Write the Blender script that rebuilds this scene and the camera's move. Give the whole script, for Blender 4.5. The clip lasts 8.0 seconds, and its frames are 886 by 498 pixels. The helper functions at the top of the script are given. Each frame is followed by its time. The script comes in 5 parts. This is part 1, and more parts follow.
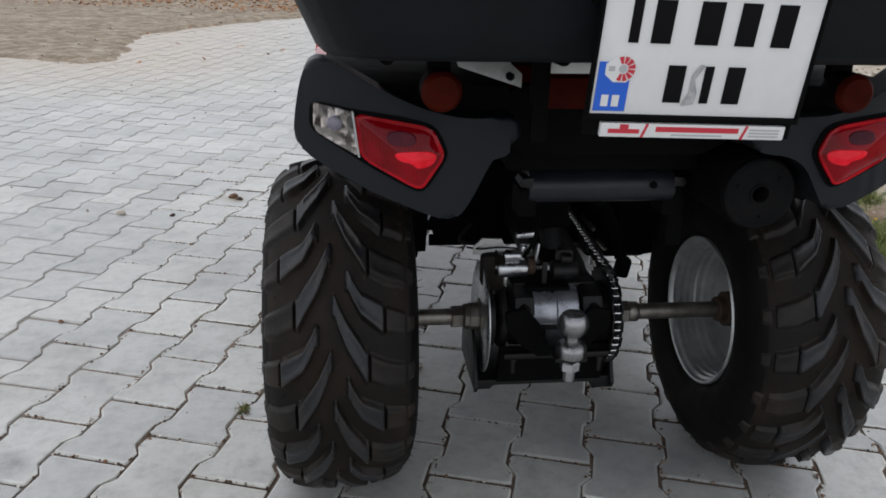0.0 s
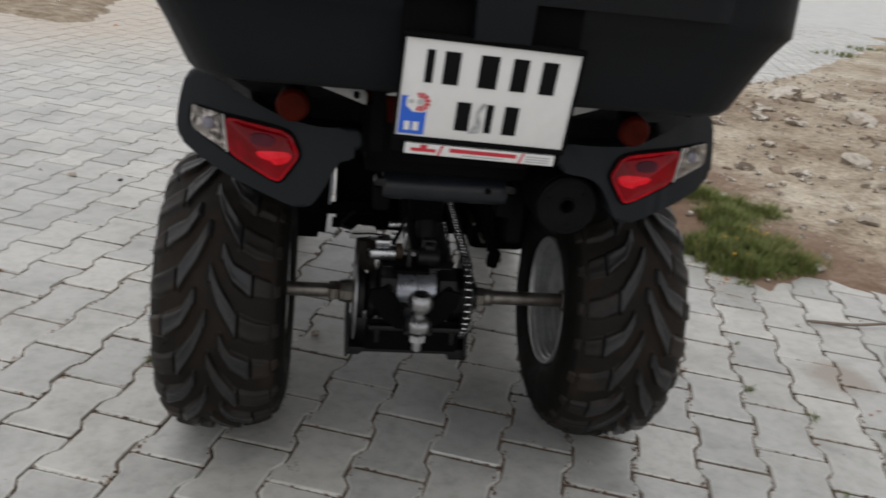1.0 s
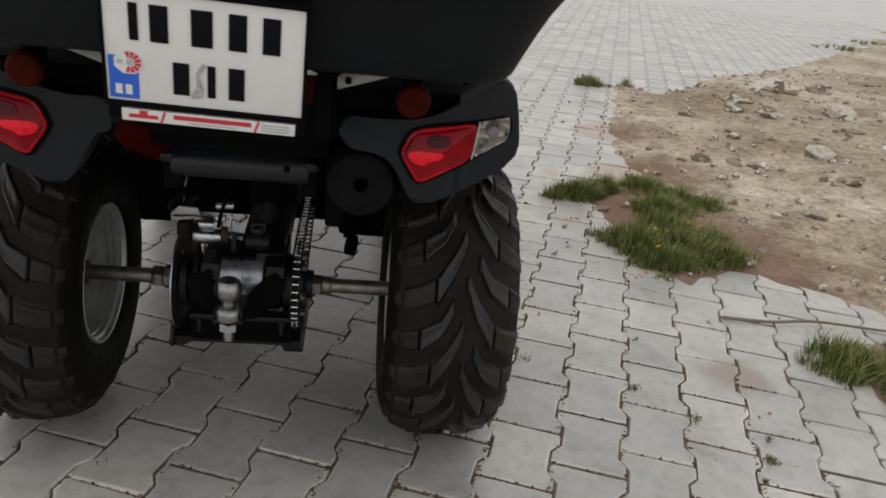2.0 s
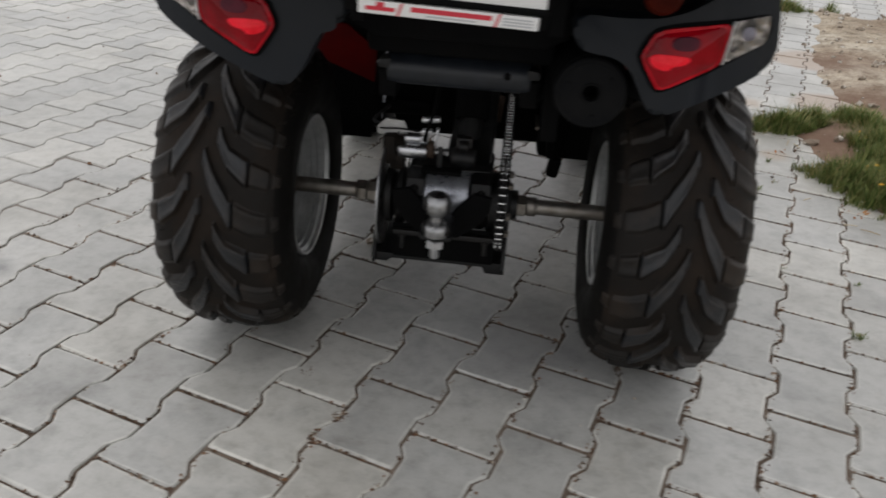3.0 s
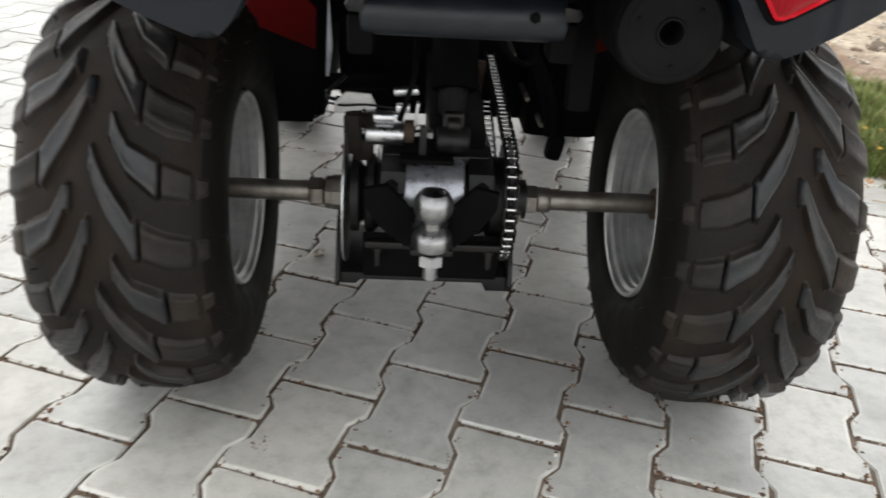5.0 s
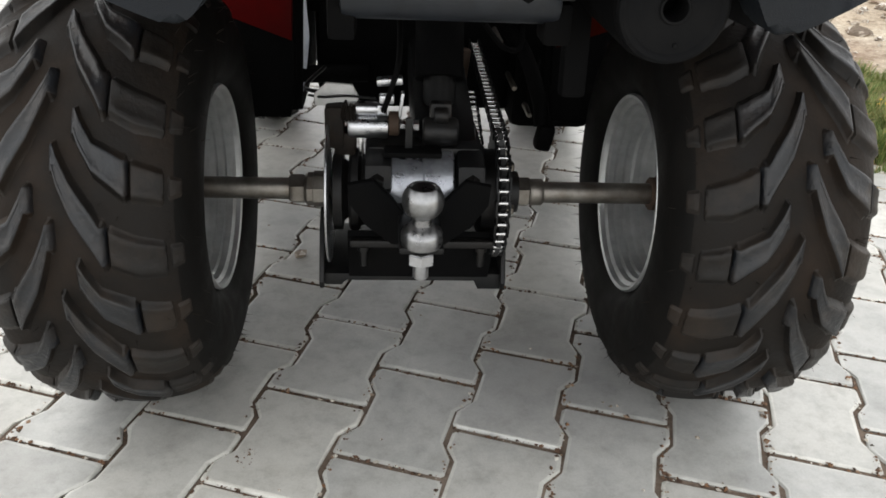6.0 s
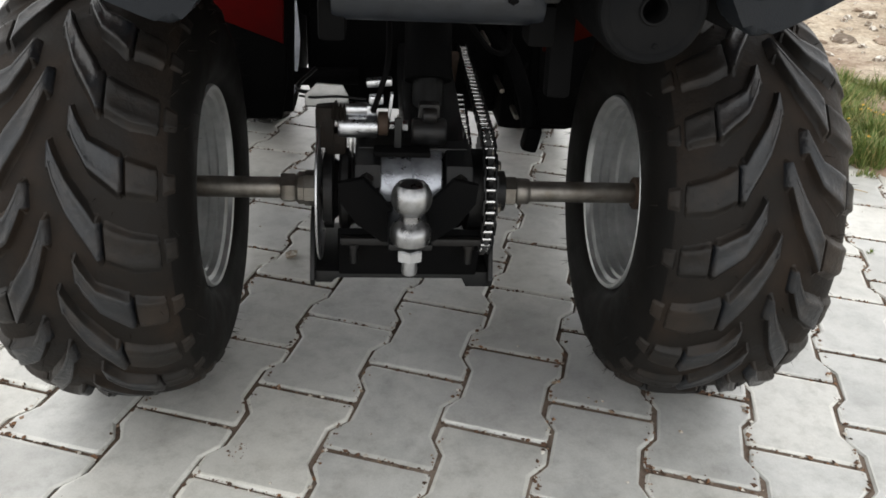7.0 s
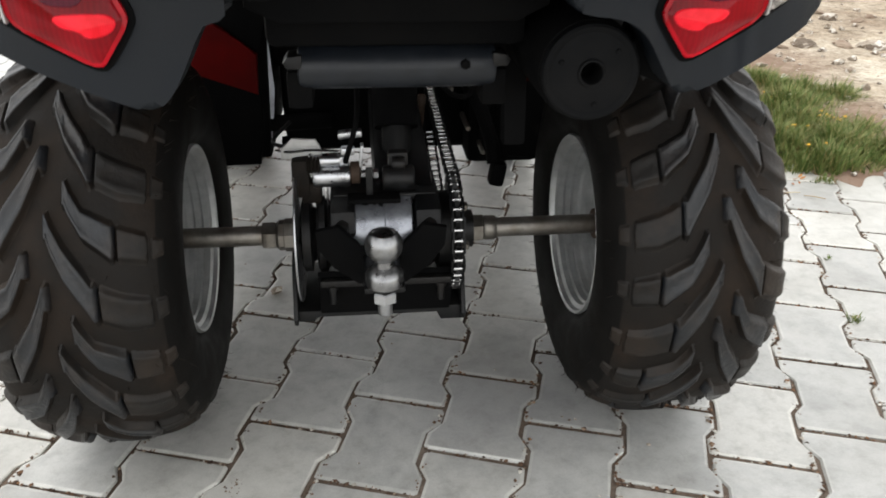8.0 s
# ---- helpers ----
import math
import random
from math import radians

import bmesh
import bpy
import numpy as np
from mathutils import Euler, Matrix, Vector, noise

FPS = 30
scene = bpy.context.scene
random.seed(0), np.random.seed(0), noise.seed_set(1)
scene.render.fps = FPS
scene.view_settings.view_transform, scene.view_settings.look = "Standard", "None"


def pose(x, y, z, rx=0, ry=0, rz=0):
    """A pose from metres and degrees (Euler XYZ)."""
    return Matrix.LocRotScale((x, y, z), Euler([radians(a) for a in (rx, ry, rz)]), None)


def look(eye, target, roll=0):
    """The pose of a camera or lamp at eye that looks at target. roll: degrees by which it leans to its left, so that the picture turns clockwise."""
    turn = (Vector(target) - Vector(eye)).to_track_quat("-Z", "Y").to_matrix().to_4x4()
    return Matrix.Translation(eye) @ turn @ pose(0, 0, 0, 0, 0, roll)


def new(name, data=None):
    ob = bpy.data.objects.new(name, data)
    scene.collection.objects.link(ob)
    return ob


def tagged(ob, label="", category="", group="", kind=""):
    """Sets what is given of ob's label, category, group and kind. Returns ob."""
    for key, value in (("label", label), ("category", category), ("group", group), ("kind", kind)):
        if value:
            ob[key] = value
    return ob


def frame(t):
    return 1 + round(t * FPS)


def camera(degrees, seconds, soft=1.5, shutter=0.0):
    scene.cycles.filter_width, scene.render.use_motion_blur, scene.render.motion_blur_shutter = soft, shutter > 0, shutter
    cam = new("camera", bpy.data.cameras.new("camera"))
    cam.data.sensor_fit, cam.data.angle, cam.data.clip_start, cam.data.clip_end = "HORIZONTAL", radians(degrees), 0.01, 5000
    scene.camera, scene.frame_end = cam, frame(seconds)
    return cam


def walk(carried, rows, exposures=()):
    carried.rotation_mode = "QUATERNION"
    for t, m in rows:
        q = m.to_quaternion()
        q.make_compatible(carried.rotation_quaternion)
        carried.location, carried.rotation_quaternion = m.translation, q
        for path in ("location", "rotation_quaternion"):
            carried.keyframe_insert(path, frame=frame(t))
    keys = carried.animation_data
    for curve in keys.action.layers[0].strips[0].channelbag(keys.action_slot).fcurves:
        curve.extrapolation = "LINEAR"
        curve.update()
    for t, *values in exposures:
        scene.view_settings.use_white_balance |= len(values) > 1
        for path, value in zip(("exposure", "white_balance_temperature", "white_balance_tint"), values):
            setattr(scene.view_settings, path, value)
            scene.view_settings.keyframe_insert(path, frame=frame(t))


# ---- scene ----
cam = camera(58.1, 8.0, soft=1.7, shutter=0.35)
PATH = [
    (0, (-0.37, -1.355, 0.955), (-0.135, 0.499, 0.243), 1.5),
    (0.2, (-0.368, -1.382, 0.962), (-0.145, 0.478, 0.262), 1.8),
    (0.5, (-0.315, -1.468, 1.015), (-0.169, 0.402, 0.321), 0.1),
    (0.7, (-0.265, -1.543, 1.045), (-0.114, 0.322, 0.337), 2.1),
    (0.9, (-0.203, -1.586, 1.058), (0.023, 0.255, 0.309), 5.1),
    (1, (-0.186, -1.598, 1.065), (0.098, 0.233, 0.313), 6.4),
    (1.2, (-0.124, -1.61, 1.076), (0.207, 0.213, 0.323), 6.3),
    (2.3, (0.277, -1.511, 1.027), (0.406, 0.324, 0.24), 5.3),
    (2.5, (0.283, -1.497, 1.022), (0.296, 0.31, 0.163), 3.5),
    (2.7, (0.244, -1.484, 1.019), (0.148, 0.289, 0.099), 2.7),
    (3, (0.108, -1.476, 0.965), (-0.019, 0.286, 0.028), 4.0),
    (3.2, (0.003, -1.425, 0.964), (-0.052, 0.328, 0.004), 4.9),
    (3.5, (-0.091, -1.374, 0.946), (-0.071, 0.404, 0.03), 3.4),
    (3.7, (-0.129, -1.349, 0.948), (-0.083, 0.409, -0.005), 3.9),
    (4, (-0.111, -1.309, 0.931), (-0.125, 0.437, -0.044), 2.6),
    (4.2, (-0.084, -1.249, 0.911), (-0.085, 0.532, 0.0), 2.0),
    (4.5, (-0.046, -1.184, 0.895), (-0.049, 0.594, -0.022), 3.8),
    (4.7, (-0.051, -1.149, 0.856), (-0.051, 0.591, -0.129), 2.5),
    (5, (-0.036, -1.112, 0.806), (0.062, 0.645, -0.144), 3.6),
    (5.2, (-0.059, -1.082, 0.783), (0.12, 0.674, -0.157), 4.2),
    (6.3, (-0.044, -1.06, 0.775), (0.096, 0.689, -0.182), 2.6),
    (6.5, (-0.047, -1.069, 0.772), (0.106, 0.685, -0.177), 3.0),
    (7, (-0.045, -1.087, 0.777), (0.126, 0.671, -0.16), 3.2),
    (7.5, (-0.042, -1.094, 0.787), (0.121, 0.676, -0.131), 2.4),
    (8, (-0.028, -1.137, 0.855), (0.172, 0.626, -0.066), 0.7),
]
walk(cam, [(t, look(eye, target, roll)) for t, eye, target, roll in PATH],
     exposures=[(0.0, 0.5, 6150, 11), (1.0, 0.36, 6550, 11), (2.5, 0.32, 6750, 11), (3.5, 0.53, 6300, 12), (4.0, 0.54, 6250, 12), (4.25, 0.64, 6350, 12), (4.5, 1.28, 6550, 10), (4.7, 1.44, 6600, 9), (5.0, 1.45, 6600, 9), (8.0, 1.45, 6600, 9)])

# ---- light: overcast afternoon sky, weak soft sun ----
world = bpy.data.worlds.new("sky")
scene.world = world
world.use_nodes = True
wn, wl = world.node_tree.nodes, world.node_tree.links
sky = wn.new("ShaderNodeTexSky")
sky.sky_type, sky.sun_disc = "NISHITA", False
sky.sun_elevation, sky.sun_rotation = radians(82), radians(270)
sky.air_density, sky.dust_density, sky.ozone_density = 1.0, 0.8, 1.0
cloud = wn.new("ShaderNodeHueSaturation")
cloud.inputs["Saturation"].default_value = 0.06
wl.new(sky.outputs["Color"], cloud.inputs["Color"])
wl.new(cloud.outputs["Color"], wn["Background"].inputs["Color"])
wn["Background"].inputs["Strength"].default_value = 0.15
sun = new("sun", bpy.data.lights.new("sun", "SUN"))
sun.data.energy, sun.data.angle, sun.data.color = 0.5, radians(65), (1.0, 0.96, 0.9)
sun.matrix_world = look((0, 0, 0), (0.12, 0.0, -1.0))

# ---- materials ----


def ramp(nt, source, stops):
    r = nt.nodes.new("ShaderNodeValToRGB")
    while len(r.color_ramp.elements) < len(stops):
        r.color_ramp.elements.new(0.5)
    for e, (p, c) in zip(r.color_ramp.elements, stops):
        e.position = p
        e.color = (*c, 1) if len(c) == 3 else c
    nt.links.new(source, r.inputs["Fac"])
    return r.outputs["Color"]


def noise_tex(nt, scale, detail=4.0, rough=0.55, coords="Object", vec=None):
    n = nt.nodes.new("ShaderNodeTexNoise")
    n.inputs["Scale"].default_value, n.inputs["Detail"].default_value = scale, detail
    n.inputs["Roughness"].default_value = rough
    if vec is None:
        tc = nt.nodes.new("ShaderNodeTexCoord")
        vec = tc.outputs[coords]
    nt.links.new(vec, n.inputs["Vector"])
    return n.outputs["Fac"]


def blend(nt, kind, fac, a, b):
    m = nt.nodes.new("ShaderNodeMix")
    m.data_type, m.blend_type = "RGBA", kind
    for socket, value in ((m.inputs[0], fac), (m.inputs[6], a), (m.inputs[7], b)):
        if isinstance(value, (int, float)):
            socket.default_value = value
        elif isinstance(value, tuple):
            socket.default_value = (*value, 1)
        else:
            nt.links.new(value, socket)
    return m.outputs[2]


def bumped(nt, bsdf, height, strength, distance):
    b = nt.nodes.new("ShaderNodeBump")
    b.inputs["Strength"].default_value, b.inputs["Distance"].default_value = strength, distance
    nt.links.new(height, b.inputs["Height"])
    nt.links.new(b.outputs["Normal"], bsdf.inputs["Normal"])


def base(name, color, rough=0.5, metal=0.0, spec=0.5):
    m = bpy.data.materials.new(name)
    m.use_nodes = True
    b = m.node_tree.nodes["Principled BSDF"]
    b.inputs["Base Color"].default_value = (*color, 1)
    b.inputs["Roughness"].default_value, b.inputs["Metallic"].default_value = rough, metal
    b.inputs["Specular IOR Level"].default_value = spec
    return m, m.node_tree, b


def worn(name, light, dark, rough, metal=0.0, scale=18.0, dirt=(0.16, 0.13, 0.1), dirty=0.25, grain=220.0, bump=0.15, spec=0.5):
    """A surface of two tones with dust in patches, fine grain and uneven gloss."""
    m, nt, b = base(name, light, rough, metal, spec)
    big, fine = noise_tex(nt, scale, 6, 0.6), noise_tex(nt, grain, 3, 0.6)
    col = ramp(nt, big, [(0.3, dark), (0.7, light)])
    patch = noise_tex(nt, scale * 0.45, 8, 0.7)
    mask = ramp(nt, patch, [(0.45, (0, 0, 0)), (0.8, (dirty, dirty, dirty))])
    nt.links.new(blend(nt, "MIX", mask, col, dirt), b.inputs["Base Color"])
    nt.links.new(ramp(nt, big, [(0.25, (rough * 0.75,) * 3), (0.75, (min(1, rough * 1.25),) * 3)]), b.inputs["Roughness"])
    bumped(nt, b, fine, bump, 0.002)
    return m


RUBBER = worn("tyre_rubber", (0.0118, 0.0094, 0.0074), (0.0058, 0.0047, 0.0039), 0.68, scale=14, dirt=(0.042, 0.0255, 0.0155), dirty=0.55, grain=130, bump=0.5, spec=0.17)
# less dusty than the tread, and darkened to hold the shade under the bike
SIDEWALL = worn("sidewall_shade_rubber", (0.0052, 0.0047, 0.0042), (0.0032, 0.003, 0.0027), 0.64, scale=16, dirt=(0.015, 0.0115, 0.0082), dirty=0.35, bump=0.2, spec=0.11)
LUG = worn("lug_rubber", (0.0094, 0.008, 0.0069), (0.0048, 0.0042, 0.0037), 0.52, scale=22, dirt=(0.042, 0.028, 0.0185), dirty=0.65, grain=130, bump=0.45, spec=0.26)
# lug tops worn clean; the blue tint paints in sky sheen
LUGFACE = worn("lug_face_sheen_rubber", (0.0079, 0.0096, 0.0127), (0.004, 0.0046, 0.0058), 0.4, scale=38, dirt=(0.04, 0.03, 0.023), dirty=0.75, grain=110, bump=0.7, spec=0.46)
PLASTIC = worn("black_plastic", (0.0042, 0.0068, 0.0106), (0.0026, 0.0042, 0.0065), 0.48, scale=9, dirt=(0.012, 0.0145, 0.0172), dirty=0.2, grain=900, bump=0.35, spec=0.26)
BOXMAT = worn("box_plastic", (0.0045, 0.0062, 0.0084), (0.0025, 0.0034, 0.0045), 0.5, scale=5, dirt=(0.011, 0.0125, 0.014), dirty=0.25, grain=700, bump=0.5, spec=0.16)
BLACK = worn("black_paint", (0.0058, 0.0062, 0.0068), (0.003, 0.0032, 0.0035), 0.42, scale=25, dirt=(0.024, 0.021, 0.017), dirty=0.35, spec=0.28)
# deeper matt black, mostly for hidden parts: their shade is in the colour
DULLSHADE = worn("dull_shade_black", (0.0038, 0.0039, 0.0042), (0.002, 0.002, 0.0022), 0.75, scale=20, dirt=(0.01, 0.0088, 0.0075), dirty=0.3, spec=0.06)
PALEMETAL = worn("pale_galvanised_metal", (0.56, 0.56, 0.55), (0.36, 0.36, 0.35), 0.45, 0.2, scale=40, dirt=(0.2, 0.17, 0.13), dirty=0.4)
SPLASH = worn("bent_sheet_metal", (0.6, 0.63, 0.7), (0.36, 0.38, 0.44), 0.3, 0.3, scale=35, dirt=(0.2, 0.2, 0.2), dirty=0.3)
SLEEVE = worn("machined_steel", (0.5, 0.52, 0.56), (0.25, 0.26, 0.29), 0.3, 0.8, scale=40, dirt=(0.06, 0.055, 0.05), dirty=0.4)
BEAM = worn("satin_black_paint", (0.01, 0.0128, 0.0178), (0.0056, 0.0071, 0.0098), 0.4, scale=30, dirt=(0.036, 0.038, 0.042), dirty=0.35, spec=0.38)
STEEL = worn("dull_steel", (0.3, 0.285, 0.26), (0.16, 0.145, 0.125), 0.42, 0.9, scale=40, dirt=(0.15, 0.1, 0.065), dirty=0.6)
RUST = worn("rusty_steel", (0.065, 0.043, 0.03), (0.035, 0.021, 0.013), 0.75, 0.3, scale=60, dirt=(0.07, 0.032, 0.016), dirty=0.6)
CHROME = worn("polished_steel", (0.72, 0.72, 0.72), (0.55, 0.55, 0.55), 0.2, 1.0, scale=60, dirt=(0.25, 0.2, 0.15), dirty=0.25, bump=0.05)
BALL = worn("satin_steel", (0.36, 0.365, 0.37), (0.22, 0.22, 0.225), 0.3, 1.0, scale=70, dirt=(0.12, 0.1, 0.075), dirty=0.5, bump=0.08)
ZINC = worn("zinc_plate", (0.62, 0.63, 0.65), (0.45, 0.46, 0.48), 0.3, 1.0, scale=50, dirt=(0.3, 0.26, 0.2), dirty=0.3)
ALLOY = worn("alloy_rim", (0.52, 0.53, 0.53), (0.33, 0.34, 0.34), 0.38, 0.8, scale=26, dirt=(0.2, 0.175, 0.14), dirty=0.4, bump=0.1)
IRON = worn("dark_iron", (0.011, 0.0113, 0.012), (0.0045, 0.0046, 0.005), 0.42, 0.2, scale=45, dirt=(0.036, 0.029, 0.022), dirty=0.45, spec=0.3)
MUFFLER = worn("heat_dulled_steel", (0.005, 0.0054, 0.0061), (0.0028, 0.003, 0.0035), 0.7, 0.0, scale=30, dirt=(0.02, 0.0185, 0.017), dirty=0.35, spec=0.1)
RED = worn("red_plastic", (0.34, 0.005, 0.005), (0.24, 0.003, 0.003), 0.3, scale=8, dirt=(0.2, 0.06, 0.045), dirty=0.12, bump=0.04, spec=0.3)
# darker copy of the red, with the shade under the bodywork painted in
REDSHADE = worn("shaded_red_plastic", (0.11, 0.0018, 0.0018), (0.06, 0.0012, 0.0012), 0.6, scale=12, dirt=(0.05, 0.012, 0.01), dirty=0.4, bump=0.08, spec=0.06)
WHITE = worn("white_paint", (0.8, 0.8, 0.79), (0.72, 0.72, 0.71), 0.35, scale=12, dirt=(0.4, 0.37, 0.33), dirty=0.25, bump=0.03)
BLUE = base("blue_film", (0.02, 0.12, 0.62), 0.35)[0]
INK = base("black_ink", (0.006, 0.006, 0.0065), 0.6, 0.0, 0.08)[0]
REDINK = base("red_ink", (0.55, 0.03, 0.05), 0.4)[0]
SCUFF = worn("grey_scuff", (0.6, 0.61, 0.62), (0.22, 0.22, 0.23), 0.5, scale=60, dirt=(0.12, 0.11, 0.1), dirty=0.6)
GREYINK = base("grey_ink", (0.45, 0.46, 0.47), 0.5)[0]


def lens_plastic(name, deep, bright, ribs, optics):
    """Glossy lens plastic, moulded with fine upright ribs; deep and bright patches painted in imitate the optics behind
    it.
    """
    m, nt, b = base(name, bright, 0.06, spec=0.2)
    w = nt.nodes.new("ShaderNodeTexWave")
    w.inputs["Scale"].default_value, w.inputs["Distortion"].default_value = ribs, 0.4
    w.bands_direction = "X"
    tc = nt.nodes.new("ShaderNodeTexCoord")
    nt.links.new(tc.outputs["Object"], w.inputs["Vector"])
    patches = noise_tex(nt, optics, 3, 0.5)
    tone = ramp(nt, patches, [(0.4, deep), (0.58, bright)])
    nt.links.new(blend(nt, "MULTIPLY", 0.25, tone, ramp(nt, w.outputs["Fac"], [(0.0, (0.45, 0.45, 0.45)), (1.0, (1, 1, 1))])), b.inputs["Base Color"])
    bumped(nt, b, w.outputs["Fac"], 0.06, 0.001)
    return m


def lens(name, color, rough, through_light):
    m, nt, b = base(name, color, rough)
    b.inputs["Transmission Weight"].default_value = through_light
    b.inputs["IOR"].default_value = 1.28
    b.inputs["Coat Weight"].default_value = 0.12
    b.inputs["Coat Roughness"].default_value = 0.05
    w = nt.nodes.new("ShaderNodeTexWave")
    w.inputs["Scale"].default_value, w.inputs["Distortion"].default_value = 60, 0.3
    w.bands_direction = "X"
    tc = nt.nodes.new("ShaderNodeTexCoord")
    nt.links.new(tc.outputs["Object"], w.inputs["Vector"])
    bumped(nt, b, w.outputs["Fac"], 0.12, 0.001)
    return m


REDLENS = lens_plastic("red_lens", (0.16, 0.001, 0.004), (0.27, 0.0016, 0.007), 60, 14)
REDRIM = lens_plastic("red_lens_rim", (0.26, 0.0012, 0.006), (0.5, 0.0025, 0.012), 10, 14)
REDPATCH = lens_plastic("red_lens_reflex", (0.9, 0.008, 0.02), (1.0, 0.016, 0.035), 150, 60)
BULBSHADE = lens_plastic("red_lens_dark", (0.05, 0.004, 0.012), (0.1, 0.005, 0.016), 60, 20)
CLEARLENS = lens("clear_lens", (0.97, 0.96, 0.96), 0.03, 1.0)
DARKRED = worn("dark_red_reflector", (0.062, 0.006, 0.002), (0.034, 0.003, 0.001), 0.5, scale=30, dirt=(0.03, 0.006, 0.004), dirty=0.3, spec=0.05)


def mirror_material():
    m, nt, b = base("lamp_mirror", (0.42, 0.39, 0.36), 0.16, 0.95)
    v = nt.nodes.new("ShaderNodeTexVoronoi")
    v.inputs["Scale"].default_value = 62
    tc = nt.nodes.new("ShaderNodeTexCoord")
    nt.links.new(tc.outputs["Object"], v.inputs["Vector"])
    bumped(nt, b, v.outputs["Distance"], 1.0, 0.03)
    return m


MIRROR = mirror_material()
SMOKED = base("smoked_bulb_glass", (0.2, 0.19, 0.24), 0.12)[0]


def paver_material(name, gain):
    """Worn grey concrete; gain lightens it on chamfers, painting in the light they catch."""
    m, nt, b = base(name, (0.4, 0.4, 0.4), 0.7, 0.0, 0.85)
    geo = nt.nodes.new("ShaderNodeNewGeometry")
    info = nt.nodes.new("ShaderNodeObjectInfo")
    mixr = nt.nodes.new("ShaderNodeMath")
    mixr.operation = "ADD"
    nt.links.new(info.outputs["Random"], mixr.inputs[0])
    nt.links.new(geo.outputs["Random Per Island"], mixr.inputs[1])
    frac = nt.nodes.new("ShaderNodeMath")
    frac.operation = "FRACT"
    nt.links.new(mixr.outputs[0], frac.inputs[0])
    pos = geo.outputs["Position"]
    tone = ramp(nt, frac.outputs[0], [(0.0, (0.385, 0.385, 0.372)), (0.3, (0.43, 0.43, 0.418)), (0.7, (0.46, 0.455, 0.432)), (1.0, (0.52, 0.512, 0.482))])
    stain = noise_tex(nt, 2.3, 8, 0.65, vec=pos)
    tone = blend(nt, "MULTIPLY", 1.0, tone, ramp(nt, stain, [(0.3, (0.68, 0.67, 0.65)), (0.48, (0.94, 0.94, 0.93)), (0.7, (1.08, 1.08, 1.08))]))
    mott = noise_tex(nt, 28, 7, 0.7, vec=pos)
    tone = blend(nt, "MULTIPLY", 1.0, tone, ramp(nt, mott, [(0.3, (0.76, 0.755, 0.74)), (0.5, (0.98, 0.98, 0.98)), (0.7, (1.07, 1.07, 1.07))]))
    dust = noise_tex(nt, 6.5, 9, 0.75, vec=pos)
    tone = blend(nt, "MIX", ramp(nt, dust, [(0.56, (0, 0, 0)), (0.78, (0.4, 0.4, 0.4))]), tone, (0.5, 0.47, 0.42))
    # grey tyre grime in smears
    grime = noise_tex(nt, 9.5, 7, 0.7, vec=blend(nt, "ADD", 1.0, pos, (3.1, 1.7, 0.4)))
    tone = blend(nt, "MULTIPLY", 1.0, tone, ramp(nt, grime, [(0.36, (0.84, 0.845, 0.85)), (0.5, (1, 1, 1))]))
    # sand washed over the paving towards the far left earth
    sep = nt.nodes.new("ShaderNodeSeparateXYZ")
    nt.links.new(pos, sep.inputs[0])
    ahead, aside = nt.nodes.new("ShaderNodeMapRange"), nt.nodes.new("ShaderNodeMapRange")
    ahead.inputs["From Min"].default_value, ahead.inputs["From Max"].default_value = 3.3, 5.3
    aside.inputs["From Min"].default_value, aside.inputs["From Max"].default_value = -0.2, -2.0
    nt.links.new(sep.outputs["Y"], ahead.inputs["Value"])
    nt.links.new(sep.outputs["X"], aside.inputs["Value"])
    wash = nt.nodes.new("ShaderNodeMath")
    wash.operation = "MULTIPLY"
    nt.links.new(ahead.outputs[0], wash.inputs[0])
    nt.links.new(aside.outputs[0], wash.inputs[1])
    washed = blend(nt, "MULTIPLY", 1.0, ramp(nt, stain, [(0.2, (0, 0, 0)), (0.44, (1, 1, 1))]), wash.outputs[0])
    tone = blend(nt, "MIX", washed, tone, (0.4, 0.335, 0.26))
    # brown earth stains beside the weeds and dark spots on single stones
    for centre, reach, stain_tone in (((1.27, 0.205, 0.0), 0.17, (0.25, 0.205, 0.165)), ((1.5, 2.02, 0.0), 0.26, (0.34, 0.25, 0.18)), ((1.66, 2.83, 0.0), 0.3, (0.34, 0.25, 0.18)), ((1.13, 1.95, 0.0), 0.14, (0.36, 0.28, 0.21)),
                                      ((1.06, 1.3, 0.0), 0.13, (0.36, 0.3, 0.24)), ((-1.02, 0.02, 0.0), 0.105, (0.13, 0.13, 0.13)), ((-0.82, 1.74, 0.0), 0.13, (0.3, 0.26, 0.2))):
        away = nt.nodes.new("ShaderNodeVectorMath")
        away.operation = "DISTANCE"
        away.inputs[1].default_value = centre
        nt.links.new(pos, away.inputs[0])
        torn = nt.nodes.new("ShaderNodeMath")
        torn.operation = "MULTIPLY_ADD"
        nt.links.new(dust, torn.inputs[0])
        torn.inputs[1].default_value = 0.16
        nt.links.new(away.outputs["Value"], torn.inputs[2])
        tone = blend(nt, "MIX", ramp(nt, torn.outputs[0], [(max(0.0, reach - 0.03), (0.8, 0.8, 0.8)), (reach + 0.02, (0, 0, 0))]), tone, stain_tone)
    # one oily patch beside a wheel
    off = nt.nodes.new("ShaderNodeVectorMath")
    off.operation = "DISTANCE"
    off.inputs[1].default_value = (0.2, -0.05, 0.0)
    nt.links.new(pos, off.inputs[0])
    spread = nt.nodes.new("ShaderNodeMath")
    spread.operation = "MULTIPLY_ADD"
    nt.links.new(dust, spread.inputs[0])
    spread.inputs[1].default_value = 0.22
    nt.links.new(off.outputs["Value"], spread.inputs[2])
